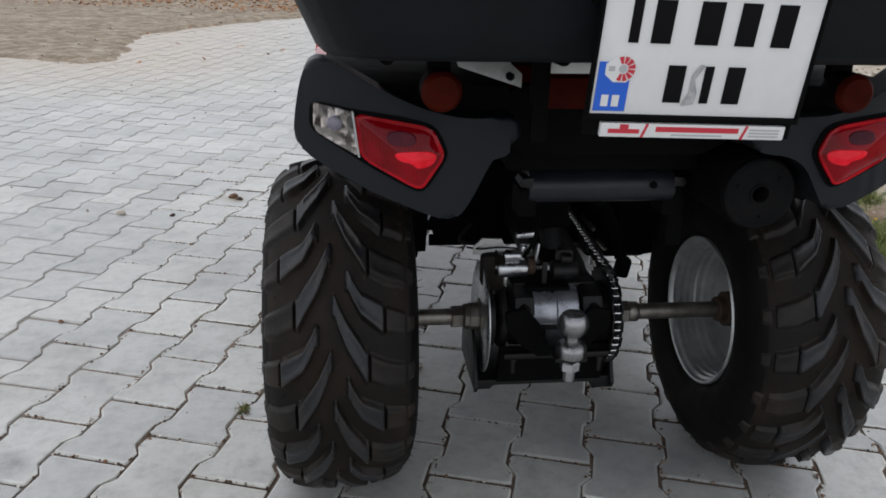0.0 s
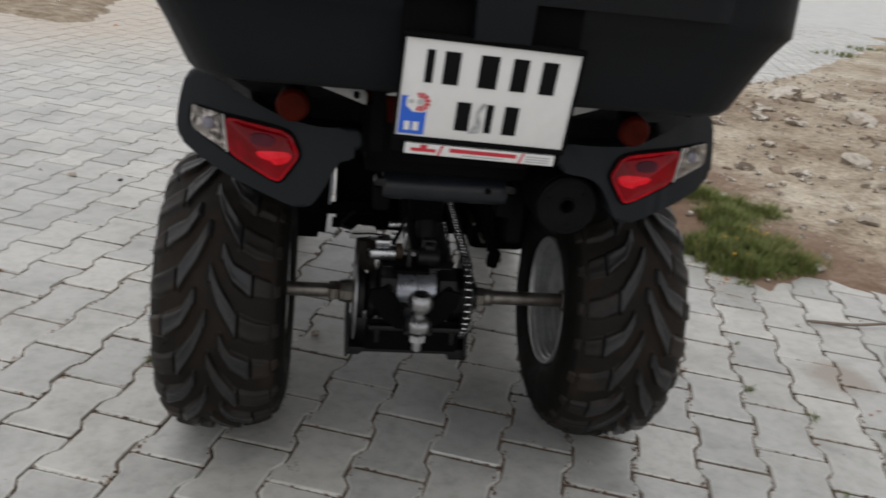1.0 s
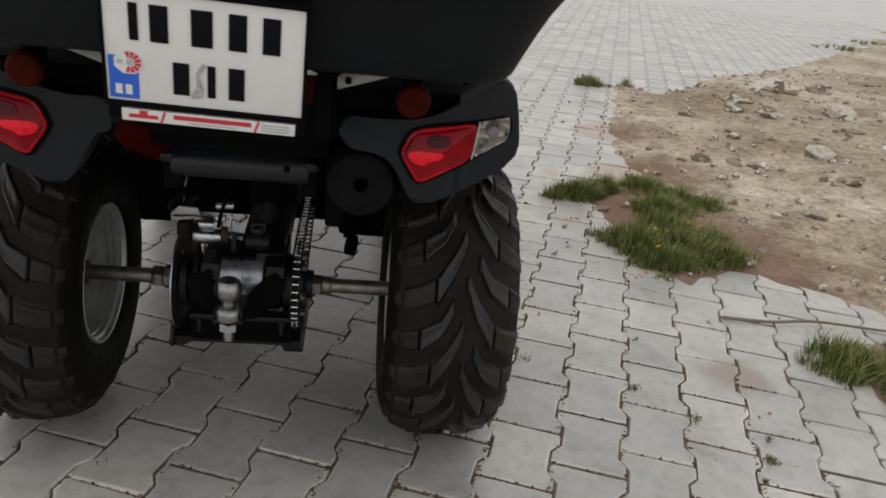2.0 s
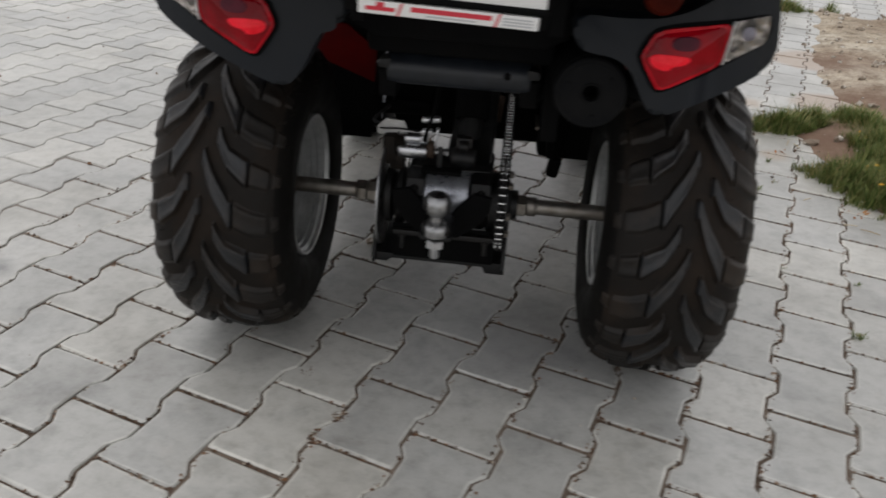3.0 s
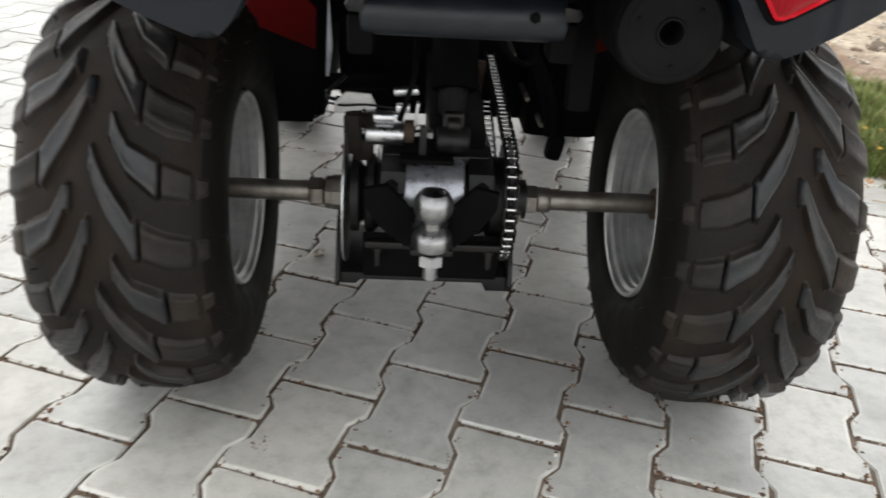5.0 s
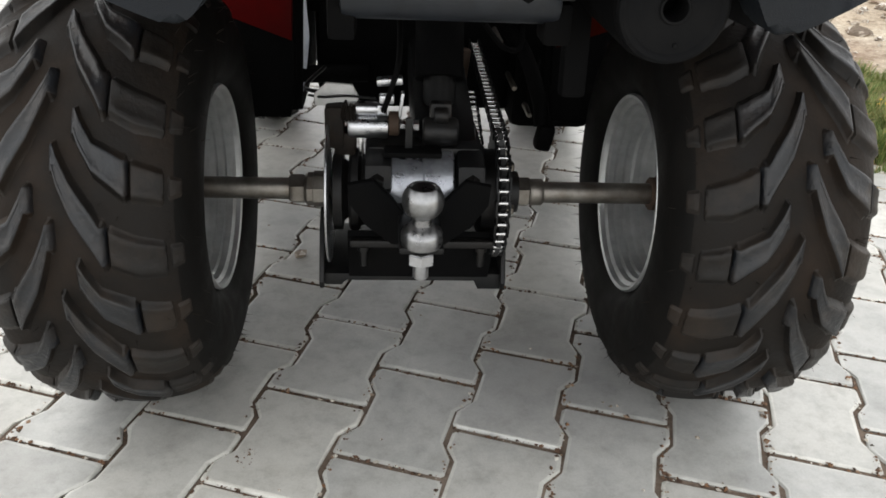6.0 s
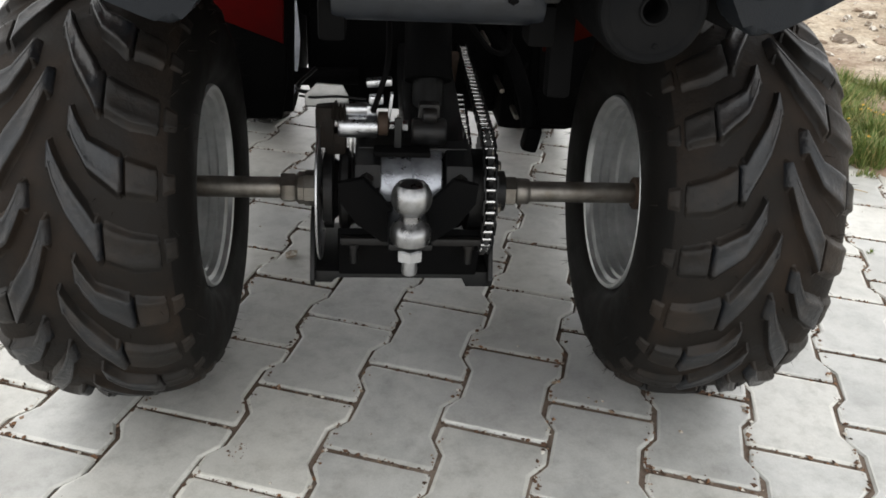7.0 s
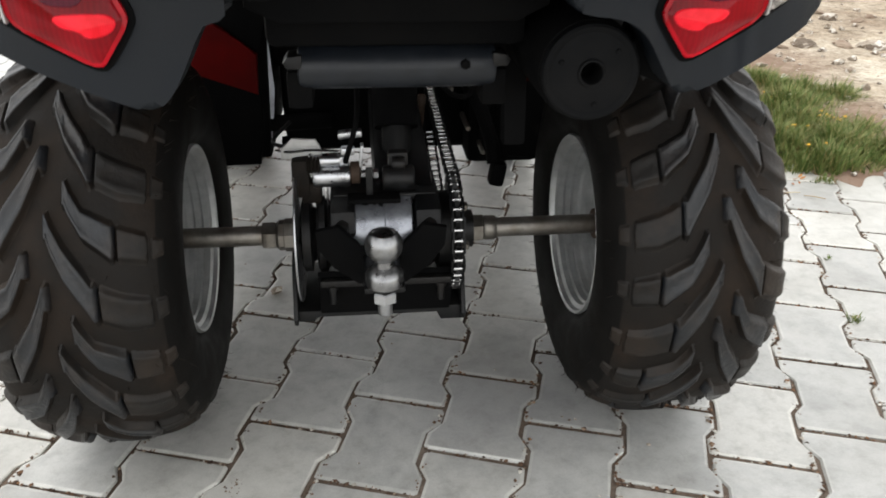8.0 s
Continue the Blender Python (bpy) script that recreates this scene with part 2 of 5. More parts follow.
    tone = blend(nt, "MIX", ramp(nt, spread.outputs[0], [(0.19, (0.5, 0.5, 0.5)), (0.25, (0.22, 0.22, 0.22)), (0.33, (0, 0, 0))]), tone, (0.19, 0.19, 0.19))
    fine = noise_tex(nt, 420, 3, 0.6, vec=pos)
    pits = noise_tex(nt, 900, 2, 0.5, vec=pos)
    tone = blend(nt, "MULTIPLY", 1.0, tone, ramp(nt, fine, [(0.32, (0.92, 0.92, 0.915)), (0.6, (1.02, 1.02, 1.02))]))
    if gain != 1.0:
        tone = blend(nt, "MULTIPLY", 1.0, tone, (gain, gain, gain * 0.985))
    nt.links.new(tone, b.inputs["Base Color"])
    nt.links.new(ramp(nt, mott, [(0.3, (0.3,) * 3), (0.7, (0.46,) * 3)]), b.inputs["Roughness"])
    bumped(nt, b, blend(nt, "ADD", 0.5, fine, pits), 0.2, 0.0012)
    return m


def soil_material(name, sand):
    m, nt, b = base(name, (0.4, 0.35, 0.3), 0.9, spec=0.2)
    geo = nt.nodes.new("ShaderNodeNewGeometry")
    pos = geo.outputs["Position"]
    big, mid, fine = noise_tex(nt, 0.9, 6, 0.65, vec=pos), noise_tex(nt, 7, 8, 0.75, vec=pos), noise_tex(nt, 70, 5, 0.75, vec=pos)
    col = ramp(nt, big, [(0.32, sand[0]), (0.5, sand[1]), (0.68, sand[2])])
    col = blend(nt, "MULTIPLY", 1.0, col, ramp(nt, mid, [(0.32, (0.5, 0.46, 0.41)), (0.5, (0.95, 0.95, 0.95)), (0.68, (1.2, 1.19, 1.17))]))
    col = blend(nt, "MULTIPLY", 1.0, col, ramp(nt, fine, [(0.3, (0.55, 0.53, 0.5)), (0.5, (1, 1, 1)), (0.72, (1.2, 1.2, 1.2))]))
    if name == "soil":
        lump = noise_tex(nt, 22, 6, 0.8, vec=pos)
        col = blend(nt, "MULTIPLY", 1.0, col, ramp(nt, lump, [(0.34, (0.52, 0.46, 0.39)), (0.48, (0.95, 0.93, 0.9)), (0.62, (1.12, 1.12, 1.1))]))
        # the yard's far left end is brown earth
        sep = nt.nodes.new("ShaderNodeSeparateXYZ")
        nt.links.new(pos, sep.inputs[0])
        edge = nt.nodes.new("ShaderNodeMath")
        edge.operation = "MULTIPLY_ADD"
        nt.links.new(mid, edge.inputs[0])
        edge.inputs[1].default_value = 1.2
        nt.links.new(sep.outputs["X"], edge.inputs[2])
        scaled = nt.nodes.new("ShaderNodeMapRange")
        scaled.inputs["From Min"].default_value, scaled.inputs["From Max"].default_value = -0.5, 1.5
        nt.links.new(edge.outputs[0], scaled.inputs["Value"])
        brown = ramp(nt, mid, [(0.3, (0.13, 0.095, 0.063)), (0.48, (0.25, 0.2, 0.145)), (0.62, (0.38, 0.325, 0.255)), (0.75, (0.6, 0.56, 0.5))])
        col = blend(nt, "MIX", scaled.outputs[0], brown, col)
        # darker humus round the weed clumps
        for centre, reach in (((1.42, 1.02, 0.0), 0.6), ((1.28, 1.62, 0.0), 0.4), ((1.7, 0.2, 0.0), 0.45), ((1.6, 2.05, 0.0), 0.38), ((1.7, 2.8, 0.0), 0.34)):
            far = nt.nodes.new("ShaderNodeVectorMath")
            far.operation = "DISTANCE"
            far.inputs[1].default_value = centre
            nt.links.new(pos, far.inputs[0])
            ragged = nt.nodes.new("ShaderNodeMath")
            ragged.operation = "MULTIPLY_ADD"
            nt.links.new(mid, ragged.inputs[0])
            ragged.inputs[1].default_value = 0.5
            nt.links.new(far.outputs["Value"], ragged.inputs[2])
            mask = ramp(nt, ragged.outputs[0], [(reach - 0.05, (0.85, 0.85, 0.85)), (min(1.0, reach + 0.3), (0, 0, 0))])
            col = blend(nt, "MIX", mask, col, (0.17, 0.105, 0.075))
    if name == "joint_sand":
        # sand colour pales towards the far left, so that far joints fade
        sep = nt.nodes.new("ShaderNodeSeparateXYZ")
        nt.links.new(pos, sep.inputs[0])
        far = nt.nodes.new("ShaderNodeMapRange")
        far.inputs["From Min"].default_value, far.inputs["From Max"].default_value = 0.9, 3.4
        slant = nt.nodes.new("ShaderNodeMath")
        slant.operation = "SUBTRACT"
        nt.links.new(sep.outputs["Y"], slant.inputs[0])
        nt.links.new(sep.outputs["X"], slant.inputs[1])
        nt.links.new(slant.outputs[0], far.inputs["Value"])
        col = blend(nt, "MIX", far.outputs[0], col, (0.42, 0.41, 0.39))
    nt.links.new(col, b.inputs["Base Color"])
    bumped(nt, b, blend(nt, "ADD", 0.4, mid, fine), 0.6, 0.007)
    return m


PAVER, PAVER_EDGE = paver_material("paving_concrete", 1.0), paver_material("lit_paving_edge", 1.22)
SOIL = soil_material("soil", [(0.25, 0.19, 0.138), (0.4, 0.345, 0.275), (0.56, 0.52, 0.45)])
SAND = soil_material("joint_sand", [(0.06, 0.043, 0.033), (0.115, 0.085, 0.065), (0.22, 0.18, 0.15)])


def foliage(name, stops, rough=0.6):
    m, nt, b = base(name, stops[1][1], rough, spec=0.3)
    geo = nt.nodes.new("ShaderNodeNewGeometry")
    nt.links.new(ramp(nt, geo.outputs["Random Per Island"], stops), b.inputs["Base Color"])
    return m


GRASS = foliage("grass", [(0.0, (0.055, 0.1, 0.02)), (0.45, (0.125, 0.175, 0.042)), (0.78, (0.21, 0.235, 0.075)), (0.92, (0.32, 0.27, 0.12)), (1.0, (0.44, 0.32, 0.16))])
FLOWER = foliage("yellow_petal", [(0.0, (0.6, 0.32, 0.02)), (0.5, (0.7, 0.42, 0.04)), (1.0, (0.5, 0.22, 0.03))])
STRAW = foliage("dry_straw", [(0.0, (0.35, 0.26, 0.14)), (0.5, (0.45, 0.36, 0.22)), (1.0, (0.6, 0.52, 0.38))], 0.8)
LEAF = foliage("dry_leaf", [(0.0, (0.15, 0.06, 0.022)), (0.35, (0.36, 0.135, 0.035)), (0.7, (0.46, 0.2, 0.06)), (0.9, (0.32, 0.18, 0.085)), (1.0, (0.52, 0.36, 0.2))], 0.8)


def stone_material():
    m, nt, b = base("field_stone", (0.3, 0.27, 0.23), 0.9, spec=0.2)
    geo = nt.nodes.new("ShaderNodeNewGeometry")
    tone = ramp(nt, geo.outputs["Random Per Island"], [(0.0, (0.15, 0.12, 0.095)), (0.25, (0.28, 0.225, 0.175)), (0.6, (0.42, 0.37, 0.31)), (1.0, (0.72, 0.69, 0.64))])
    rough, grain = noise_tex(nt, 35, 7, 0.7, vec=geo.outputs["Position"]), noise_tex(nt, 260, 4, 0.7, vec=geo.outputs["Position"])
    tone = blend(nt, "MULTIPLY", 1.0, tone, ramp(nt, rough, [(0.3, (0.6, 0.56, 0.5)), (0.55, (1, 1, 1)), (0.7, (1.15, 1.13, 1.1))]))
    nt.links.new(tone, b.inputs["Base Color"])
    bumped(nt, b, blend(nt, "ADD", 0.5, rough, grain), 0.8, 0.008)
    return m


STONE = stone_material()
DEBRIS = foliage("joint_debris", [(0.0, (0.04, 0.026, 0.018)), (0.45, (0.11, 0.065, 0.042)), (0.7, (0.2, 0.105, 0.055)), (0.85, (0.3, 0.26, 0.21)), (1.0, (0.6, 0.58, 0.53))], 0.9)
CLOD = worn("dry_clod", (0.33, 0.265, 0.205), (0.19, 0.135, 0.1), 0.95, scale=14, dirt=(0.42, 0.36, 0.29), dirty=0.6, grain=90, bump=0.9, spec=0.1)
TWIG = worn("twig_bark", (0.24, 0.2, 0.16), (0.13, 0.1, 0.08), 0.85, scale=60)

# ---- mesh helpers ----


def part(name, bm, material, parent, label="", smooth=38.0):
    """Links a bmesh as one mesh object under a thing or under a part."""
    bmesh.ops.recalc_face_normals(bm, faces=bm.faces)
    limit = radians(smooth)
    for f in bm.faces:
        f.smooth = True
    for e in bm.edges:
        if len(e.link_faces) == 2 and e.calc_face_angle(0) > limit:
            e.smooth = False
    data = bpy.data.meshes.new(name)
    bm.to_mesh(data)
    bm.free()
    data.materials.append(material)
    ob = new(name, data)
    if parent is not None:
        ob.parent = parent
    if label:
        tagged(ob, label)
    return ob


def empty(name, m=None, parent=None):
    ob = new(name)
    ob.empty_display_size = 0.1
    if parent is not None:
        ob.parent = parent
    if m is not None:
        ob.matrix_basis = m
    return ob


def add_box(bm, centre, size, turn=(0, 0, 0), bevel=0.004):
    got = bmesh.ops.create_cube(bm, size=1.0)["verts"]
    m = pose(*centre, *turn) @ Matrix.Diagonal((*size, 1))
    bmesh.ops.transform(bm, matrix=m, verts=got)
    if bevel:
        edges = list({e for v in got for e in v.link_edges})
        bmesh.ops.bevel(bm, geom=edges, offset=min(bevel, min(size) * 0.45), segments=2, affect="EDGES", profile=0.6)
    return bm


def prism(bm, outline, y0, y1, bevel=0.004, segments=2):
    """An outline in x and z, made solid from y0 to y1."""
    lo = [bm.verts.new((x, y0, z)) for x, z in outline]
    hi = [bm.verts.new((x, y1, z)) for x, z in outline]
    faces = [bm.faces.new(lo), bm.faces.new(hi[::-1])]
    n = len(outline)
    for i in range(n):
        faces.append(bm.faces.new((lo[i], hi[i], hi[(i + 1) % n], lo[(i + 1) % n])))
    if bevel:
        edges = list({e for f in faces[:2] for e in f.edges})
        bmesh.ops.bevel(bm, geom=edges, offset=bevel, segments=segments, affect="EDGES", profile=0.6)
    return bm


def side_prism(bm, outline, x0, x1, bevel=0.003):
    """An outline in y and z, made solid from x0 to x1."""
    lo = [bm.verts.new((x0, y, z)) for y, z in outline]
    hi = [bm.verts.new((x1, y, z)) for y, z in outline]
    faces = [bm.faces.new(lo), bm.faces.new(hi[::-1])]
    n = len(outline)
    for i in range(n):
        faces.append(bm.faces.new((lo[i], hi[i], hi[(i + 1) % n], lo[(i + 1) % n])))
    if bevel:
        edges = list({e for f in faces[:2] for e in f.edges})
        bmesh.ops.bevel(bm, geom=edges, offset=bevel, segments=2, affect="EDGES", profile=0.6)
    return bm


def lathe(bm, profile, centre=(0, 0, 0), axis="X", seg=48, closed=False, flat=0):
    """Turns (along, radius) round an axis. flat: sides of a nut, in place of a round."""
    n = flat or seg
    rings = []
    for a, r in profile:
        ring = []
        for k in range(n):
            t = 2 * math.pi * (k + 0.5) / n
            c, s = r * math.cos(t), r * math.sin(t)
            p = {"X": (a, c, s), "Y": (c, a, s), "Z": (c, s, a)}[axis]
            ring.append(bm.verts.new(Vector(p) + Vector(centre)))
        rings.append(ring)
    pairs = list(zip(rings, rings[1:])) + ([(rings[-1], rings[0])] if closed else [])
    for p, q in pairs:
        for k in range(n):
            bm.faces.new((p[k], p[(k + 1) % n], q[(k + 1) % n], q[k]))
    if not closed:
        for ring in (rings[0], rings[-1]):
            bm.faces.new(ring)
    return bm


def tube(bm, points, radius, seg=10):
    """A round bar along points."""
    pts = [Vector(p) for p in points]
    rings = []
    for i, p in enumerate(pts):
        d = (pts[min(i + 1, len(pts) - 1)] - pts[max(i - 1, 0)]).normalized()
        u = d.orthogonal().normalized() if i == 0 else (rings[-1][1] - d * rings[-1][1].dot(d)).normalized()
        w = d.cross(u)
        r = radius[i] if isinstance(radius, (list, tuple)) else radius
        ring = [bm.verts.new(p + r * (math.cos(t) * u + math.sin(t) * w)) for t in (2 * math.pi * k / seg for k in range(seg))]
        rings.append((ring, u))
    for (a, _), (b, _) in zip(rings, rings[1:]):
        for k in range(seg):
            bm.faces.new((a[k], a[(k + 1) % seg], b[(k + 1) % seg], b[k]))
    bm.faces.new(rings[0][0][::-1])
    bm.faces.new(rings[-1][0])
    return bm


def curve_points(points, steps=6):
    """Catmull-Rom through points."""
    p = [Vector(q) for q in points]
    p = [2 * p[0] - p[1]] + p + [2 * p[-1] - p[-2]]
    out = []
    for i in range(1, len(p) - 2):
        for k in range(steps):
            t = k / steps
            a, b, c, d = p[i - 1:i + 3]
            out.append(0.5 * ((2 * b) + (c - a) * t + (2 * a - 5 * b + 4 * c - d) * t * t + (3 * b - a - 3 * c + d) * t ** 3))
    return out + [p[-2]]

# ---- ground and pavement ----
RIGHT_EARTH = [(1.85, 0.60), (1.62, 0.80), (1.37, 0.62), (1.24, 0.70), (1.15, 0.82), (1.13, 1.2), (1.08, 1.62), (1.42, 2.02), (1.5, 2.7), (1.8, 3.7),
               (2.1, 4.55), (2.4, 4.3), (3.2, 5.3), (4.1, 5.95), (6.1, 8.2), (7.8, 10.1), (9.4, 12.1), (60, 62), (60, -40), (2.4, -40), (1.85, -1.5), (1.72, -0.3), (1.52, 0.1), (1.5, 0.35)]
LEFT_EARTH = [(-60, 4.6), (-9, 5.2), (-3.5, 5.75), (-2.95, 5.5), (-2.4, 5.2), (-2.12, 5.6), (-2.33, 7.5), (-1.6, 8.8), (-0.9, 9.7), (0.4, 11.0), (1.1, 14), (1.6, 40), (1.6, 300), (-60, 300)]


def signed_inside(px, py, poly):
    """Distance to a polygon's border, positive inside."""
    best = np.full(px.shape, 1e9)
    inside = np.zeros(px.shape, bool)
    for (ax, ay), (bx, by) in zip(poly, poly[1:] + poly[:1]):
        dx, dy = bx - ax, by - ay
        t = np.clip(((px - ax) * dx + (py - ay) * dy) / (dx * dx + dy * dy), 0, 1)
        best = np.minimum(best, np.hypot(px - ax - t * dx, py - ay - t * dy))
        if ay != by:
            cross = (ay > py) != (by > py)
            inside ^= cross & (px < (bx - ax) * (py - ay) / (by - ay) + ax)
    return np.where(inside, best, -best)


def earth_depth(px, py):
    return np.maximum(signed_inside(px, py, RIGHT_EARTH), signed_inside(px, py, LEFT_EARTH))


def fractal(px, py, scale, octaves=4, seed=0.0):
    out = np.zeros(px.shape)
    flat, fx, fy = out.ravel(), px.ravel(), py.ravel()
    for i in range(flat.size):
        flat[i] = noise.fractal((fx[i] * scale, fy[i] * scale, seed), 1.0, 2.0, octaves)
    return out


def ground_height(px, py):
    d = earth_depth(px, py)
    rough = fractal(px, py, 3.2, 5, 3.0)
    t = np.clip((d + 0.06 * rough + 0.12) / 0.42, 0, 1)
    rise = t * t * (3 - 2 * t)
    mound = 0.05 * np.clip(d / 1.5, 0, 1)
    near = np.clip((40 - np.hypot(px, py)) / 30, 0, 1)
    return -0.034 + rise * (0.05 + near * (mound + 0.012 * rough))


def spaced(lo, hi, step, reach):
    mid = np.arange(lo, hi + 1e-6, step)
    grow, out = [], step
    at = 0.0
    while at < reach:
        out *= 1.3
        at += out
        grow.append(at)
    grow = np.array(grow)
    return np.r_[lo - grow[::-1], mid, hi + grow]


gx, gy = np.meshgrid(spaced(-5.0, 4.6, 0.05, 700), spaced(0.0, 12.5, 0.06, 700), indexing="ij")
gz = ground_height(gx, gy)
nx, ny = gx.shape
index = np.arange(nx * ny).reshape(nx, ny)
quads = np.stack([index[:-1, :-1], index[1:, :-1], index[1:, 1:], index[:-1, 1:]], -1).reshape(-1, 4)
gdata = bpy.data.meshes.new("ground")
gdata.from_pydata(np.stack([gx, gy, gz], -1).reshape(-1, 3).tolist(), [], quads.tolist())
gdata.polygons.foreach_set("use_smooth", [True] * len(gdata.polygons))
gdata.materials.append(SOIL)
ground = tagged(new("ground", gdata), "bare sandy earth with gravel and brown patches", "ground", kind="structure")

# pavement: a bed of brown sand, and double-T concrete stones in half-bond columns on it
TURN_P = radians(18.2)
U, V = Vector((math.sin(radians(17.3)), math.cos(radians(17.3)))), Vector((math.cos(radians(19.05)), -math.sin(radians(19.05))))
CORNER = Vector((0.0171, -0.0682))
PITCH, LENGTH, WIDE, WAIST, JOINT = 0.1476, 0.206, 0.083, 0.065, 0.0031


def half_outline(inset):
    w, n, e = WIDE - inset, WAIST - inset, LENGTH / 2 - 1.15 * inset
    k = inset * 0.4
    right = [(w - 0.004, -e), (w, -e + 0.004), (w, -0.062 - k), (n, -0.038 + k), (n, 0.038 - k), (w, 0.062 + k), (w, e - 0.004), (w - 0.004, e)]
    return right + [(-a, b) for a, b in reversed(right)]


def paver_mesh(name, chamfer, rand):
    verts, faces = [], []
    levels = [(JOINT, -0.02), (JOINT, -0.0042), (JOINT + 0.0009, -0.0016), (JOINT + 0.0028, -0.0004), (JOINT + 0.0052, 0.0)] if chamfer else [(JOINT, -0.015), (JOINT + 0.002, 0.0)]
    for inset, z in levels:
        verts += [(a + rand.uniform(-0.0019, 0.0019), b + rand.uniform(-0.0019, 0.0019), z) for a, b in half_outline(inset)]
    n = 16
    for k in range(len(levels) - 1):
        for i in range(n):
            j = (i + 1) % n
            faces.append((k * n + i, k * n + j, (k + 1) * n + j, (k + 1) * n + i))
    faces.append(tuple(range((len(levels) - 1) * n, len(levels) * n)))
    return verts, faces


bed = bpy.data.meshes.new("pavement")
bx, by = np.meshgrid(np.linspace(-9, 9.5, 60), np.linspace(-3.0, 13.5, 60), indexing="ij")
bi = np.arange(3600).reshape(60, 60)
bq = np.stack([bi[:-1, :-1], bi[1:, :-1], bi[1:, 1:], bi[:-1, 1:]], -1).reshape(-1, 4)
cover = earth_depth(bx, by).reshape(-1)
bq = [q for q in bq.tolist() if min(cover[i] for i in q) < 0.5]
bed.from_pydata(np.stack([bx, by, -0.0045 + 0.0015 * np.clip((by - 0.8) / 3.0, 0, 1)], -1).reshape(-1, 3).tolist(), [], bq)
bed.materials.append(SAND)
pavement = tagged(new("pavement", bed), "grey interlocking concrete paving with sandy joints", "pavement", kind="structure")


def paver_places():
    for k in range(-75, 90):
        for n in range(-70, 90):
            slip = 0.0175 * math.exp(-((k - 0.5) / 3.6) ** 4)  # the middle columns lie a little further on
            c = CORNER + V * (k * PITCH) + U * (n * LENGTH + LENGTH / 2 + slip + (LENGTH / 2 if k % 2 else 0.0))
            if -8.6 < c.x < 9.2 and -2.8 < c.y < 13.2:
                yield c


prand = random.Random(5)
places = list(paver_places())
depth = earth_depth(np.array([c.x for c in places]), np.array([c.y for c in places]))
places = [c for c, d in zip(places, depth) if d < 0.22]
near_p = [c for c in places if -1.05 < c.x < 1.3 and -0.95 < c.y < 2.35][:300]
taken = {(round(c.x, 4), round(c.y, 4)) for c in near_p}
far_p = [c for c in places if (round(c.x, 4), round(c.y, 4)) not in taken]
fv, ff = [], []
turn_m = Matrix(((math.cos(TURN_P), math.sin(TURN_P)), (-math.sin(TURN_P), math.cos(TURN_P))))
shapes = [paver_mesh("paver", True, prand) for _ in range(4)]
flat_shape = paver_mesh("paver", False, prand)
for c in far_p:
    verts, faces = shapes[prand.randrange(4)] if c.length < 3.5 else flat_shape
    o, lift = len(fv), prand.uniform(-0.0018, 0.0012)
    ta, tb = prand.uniform(-0.012, 0.012), prand.uniform(-0.01, 0.01)
    for a, b, z in verts:
        p = turn_m @ Vector((a, b))
        fv.append((c.x + p.x, c.y + p.y, z + lift + ta * a + tb * b))
    ff += [tuple(i + o for i in f) for f in faces]
fdata = bpy.data.meshes.new("paving_stones")
fdata.from_pydata(fv, [], ff)
fdata.materials.append(PAVER)
rest = tagged(new("paving_stones", fdata), "worn grey double-T paving stones", kind="stuff")
rest.parent = pavement

# the yard goes on beyond and behind, where its stones cannot be told apart
far_sheet = bpy.data.meshes.new("far_paving")
far_sheet.from_pydata([(-8.7, 13.2, -0.002), (9.3, 13.2, -0.002), (9.3, -2.9, -0.002), (60, -2.9, -0.002), (60, 120, -0.002), (9.3, 120, -0.002), (-8.7, 120, -0.002), (-8.7, -2.78, -0.002), (1.9, -2.78, -0.002), (2.5, -14, -0.002), (-8.7, -14, -0.002)], [], [(0, 1, 5, 6), (2, 3, 4, 5, 1), (10, 9, 8, 7)])
far_sheet.materials.append(PAVER)
tagged(new("far_paving", far_sheet), "pale worn paving further off", kind="stuff").parent = pavement

# ---- the quad bike: everything below is in its own axes, rear axle over the origin ----
bike = tagged(empty("quad_bike", pose(0.022, -0.006, 0) @ Matrix.Diagonal((1.01, 1, 1, 1))), "red and black quad bike with rear cargo box on paving", "quad bike")
AXLE = 0.300


def tyre_profile():
    pts = [(0, 0.288), (0.03, 0.2875), (0.06, 0.2845), (0.085, 0.278), (0.104, 0.267), (0.118, 0.249), (0.126, 0.225), (0.127, 0.2), (0.124, 0.177), (0.118, 0.16), (0.109, 0.149), (0.106, 0.14)]
    return [(v.x, v.y) for v in curve_points([(a, b, 0) for a, b in pts], 3)]


PROFILE = tyre_profile()


def carcass(s, lift):
    """Place (across, radius) on the tread at distance s along the profile from its middle, raised by lift."""
    side, s, run = (1 if s >= 0 else -1), abs(s), 0.0
    for (a, b), (c, d) in zip(PROFILE, PROFILE[1:]):
        step = math.hypot(c - a, d - b)
        if run + step >= s:
            t = (s - run) / step
            n = Vector((-(d - b), c - a)).normalized()
            return side * (a + t * (c - a) + lift * n.x), b + t * (d - b) + lift * n.y
        run += step
    return side * PROFILE[-1][0], PROFILE[-1][1]


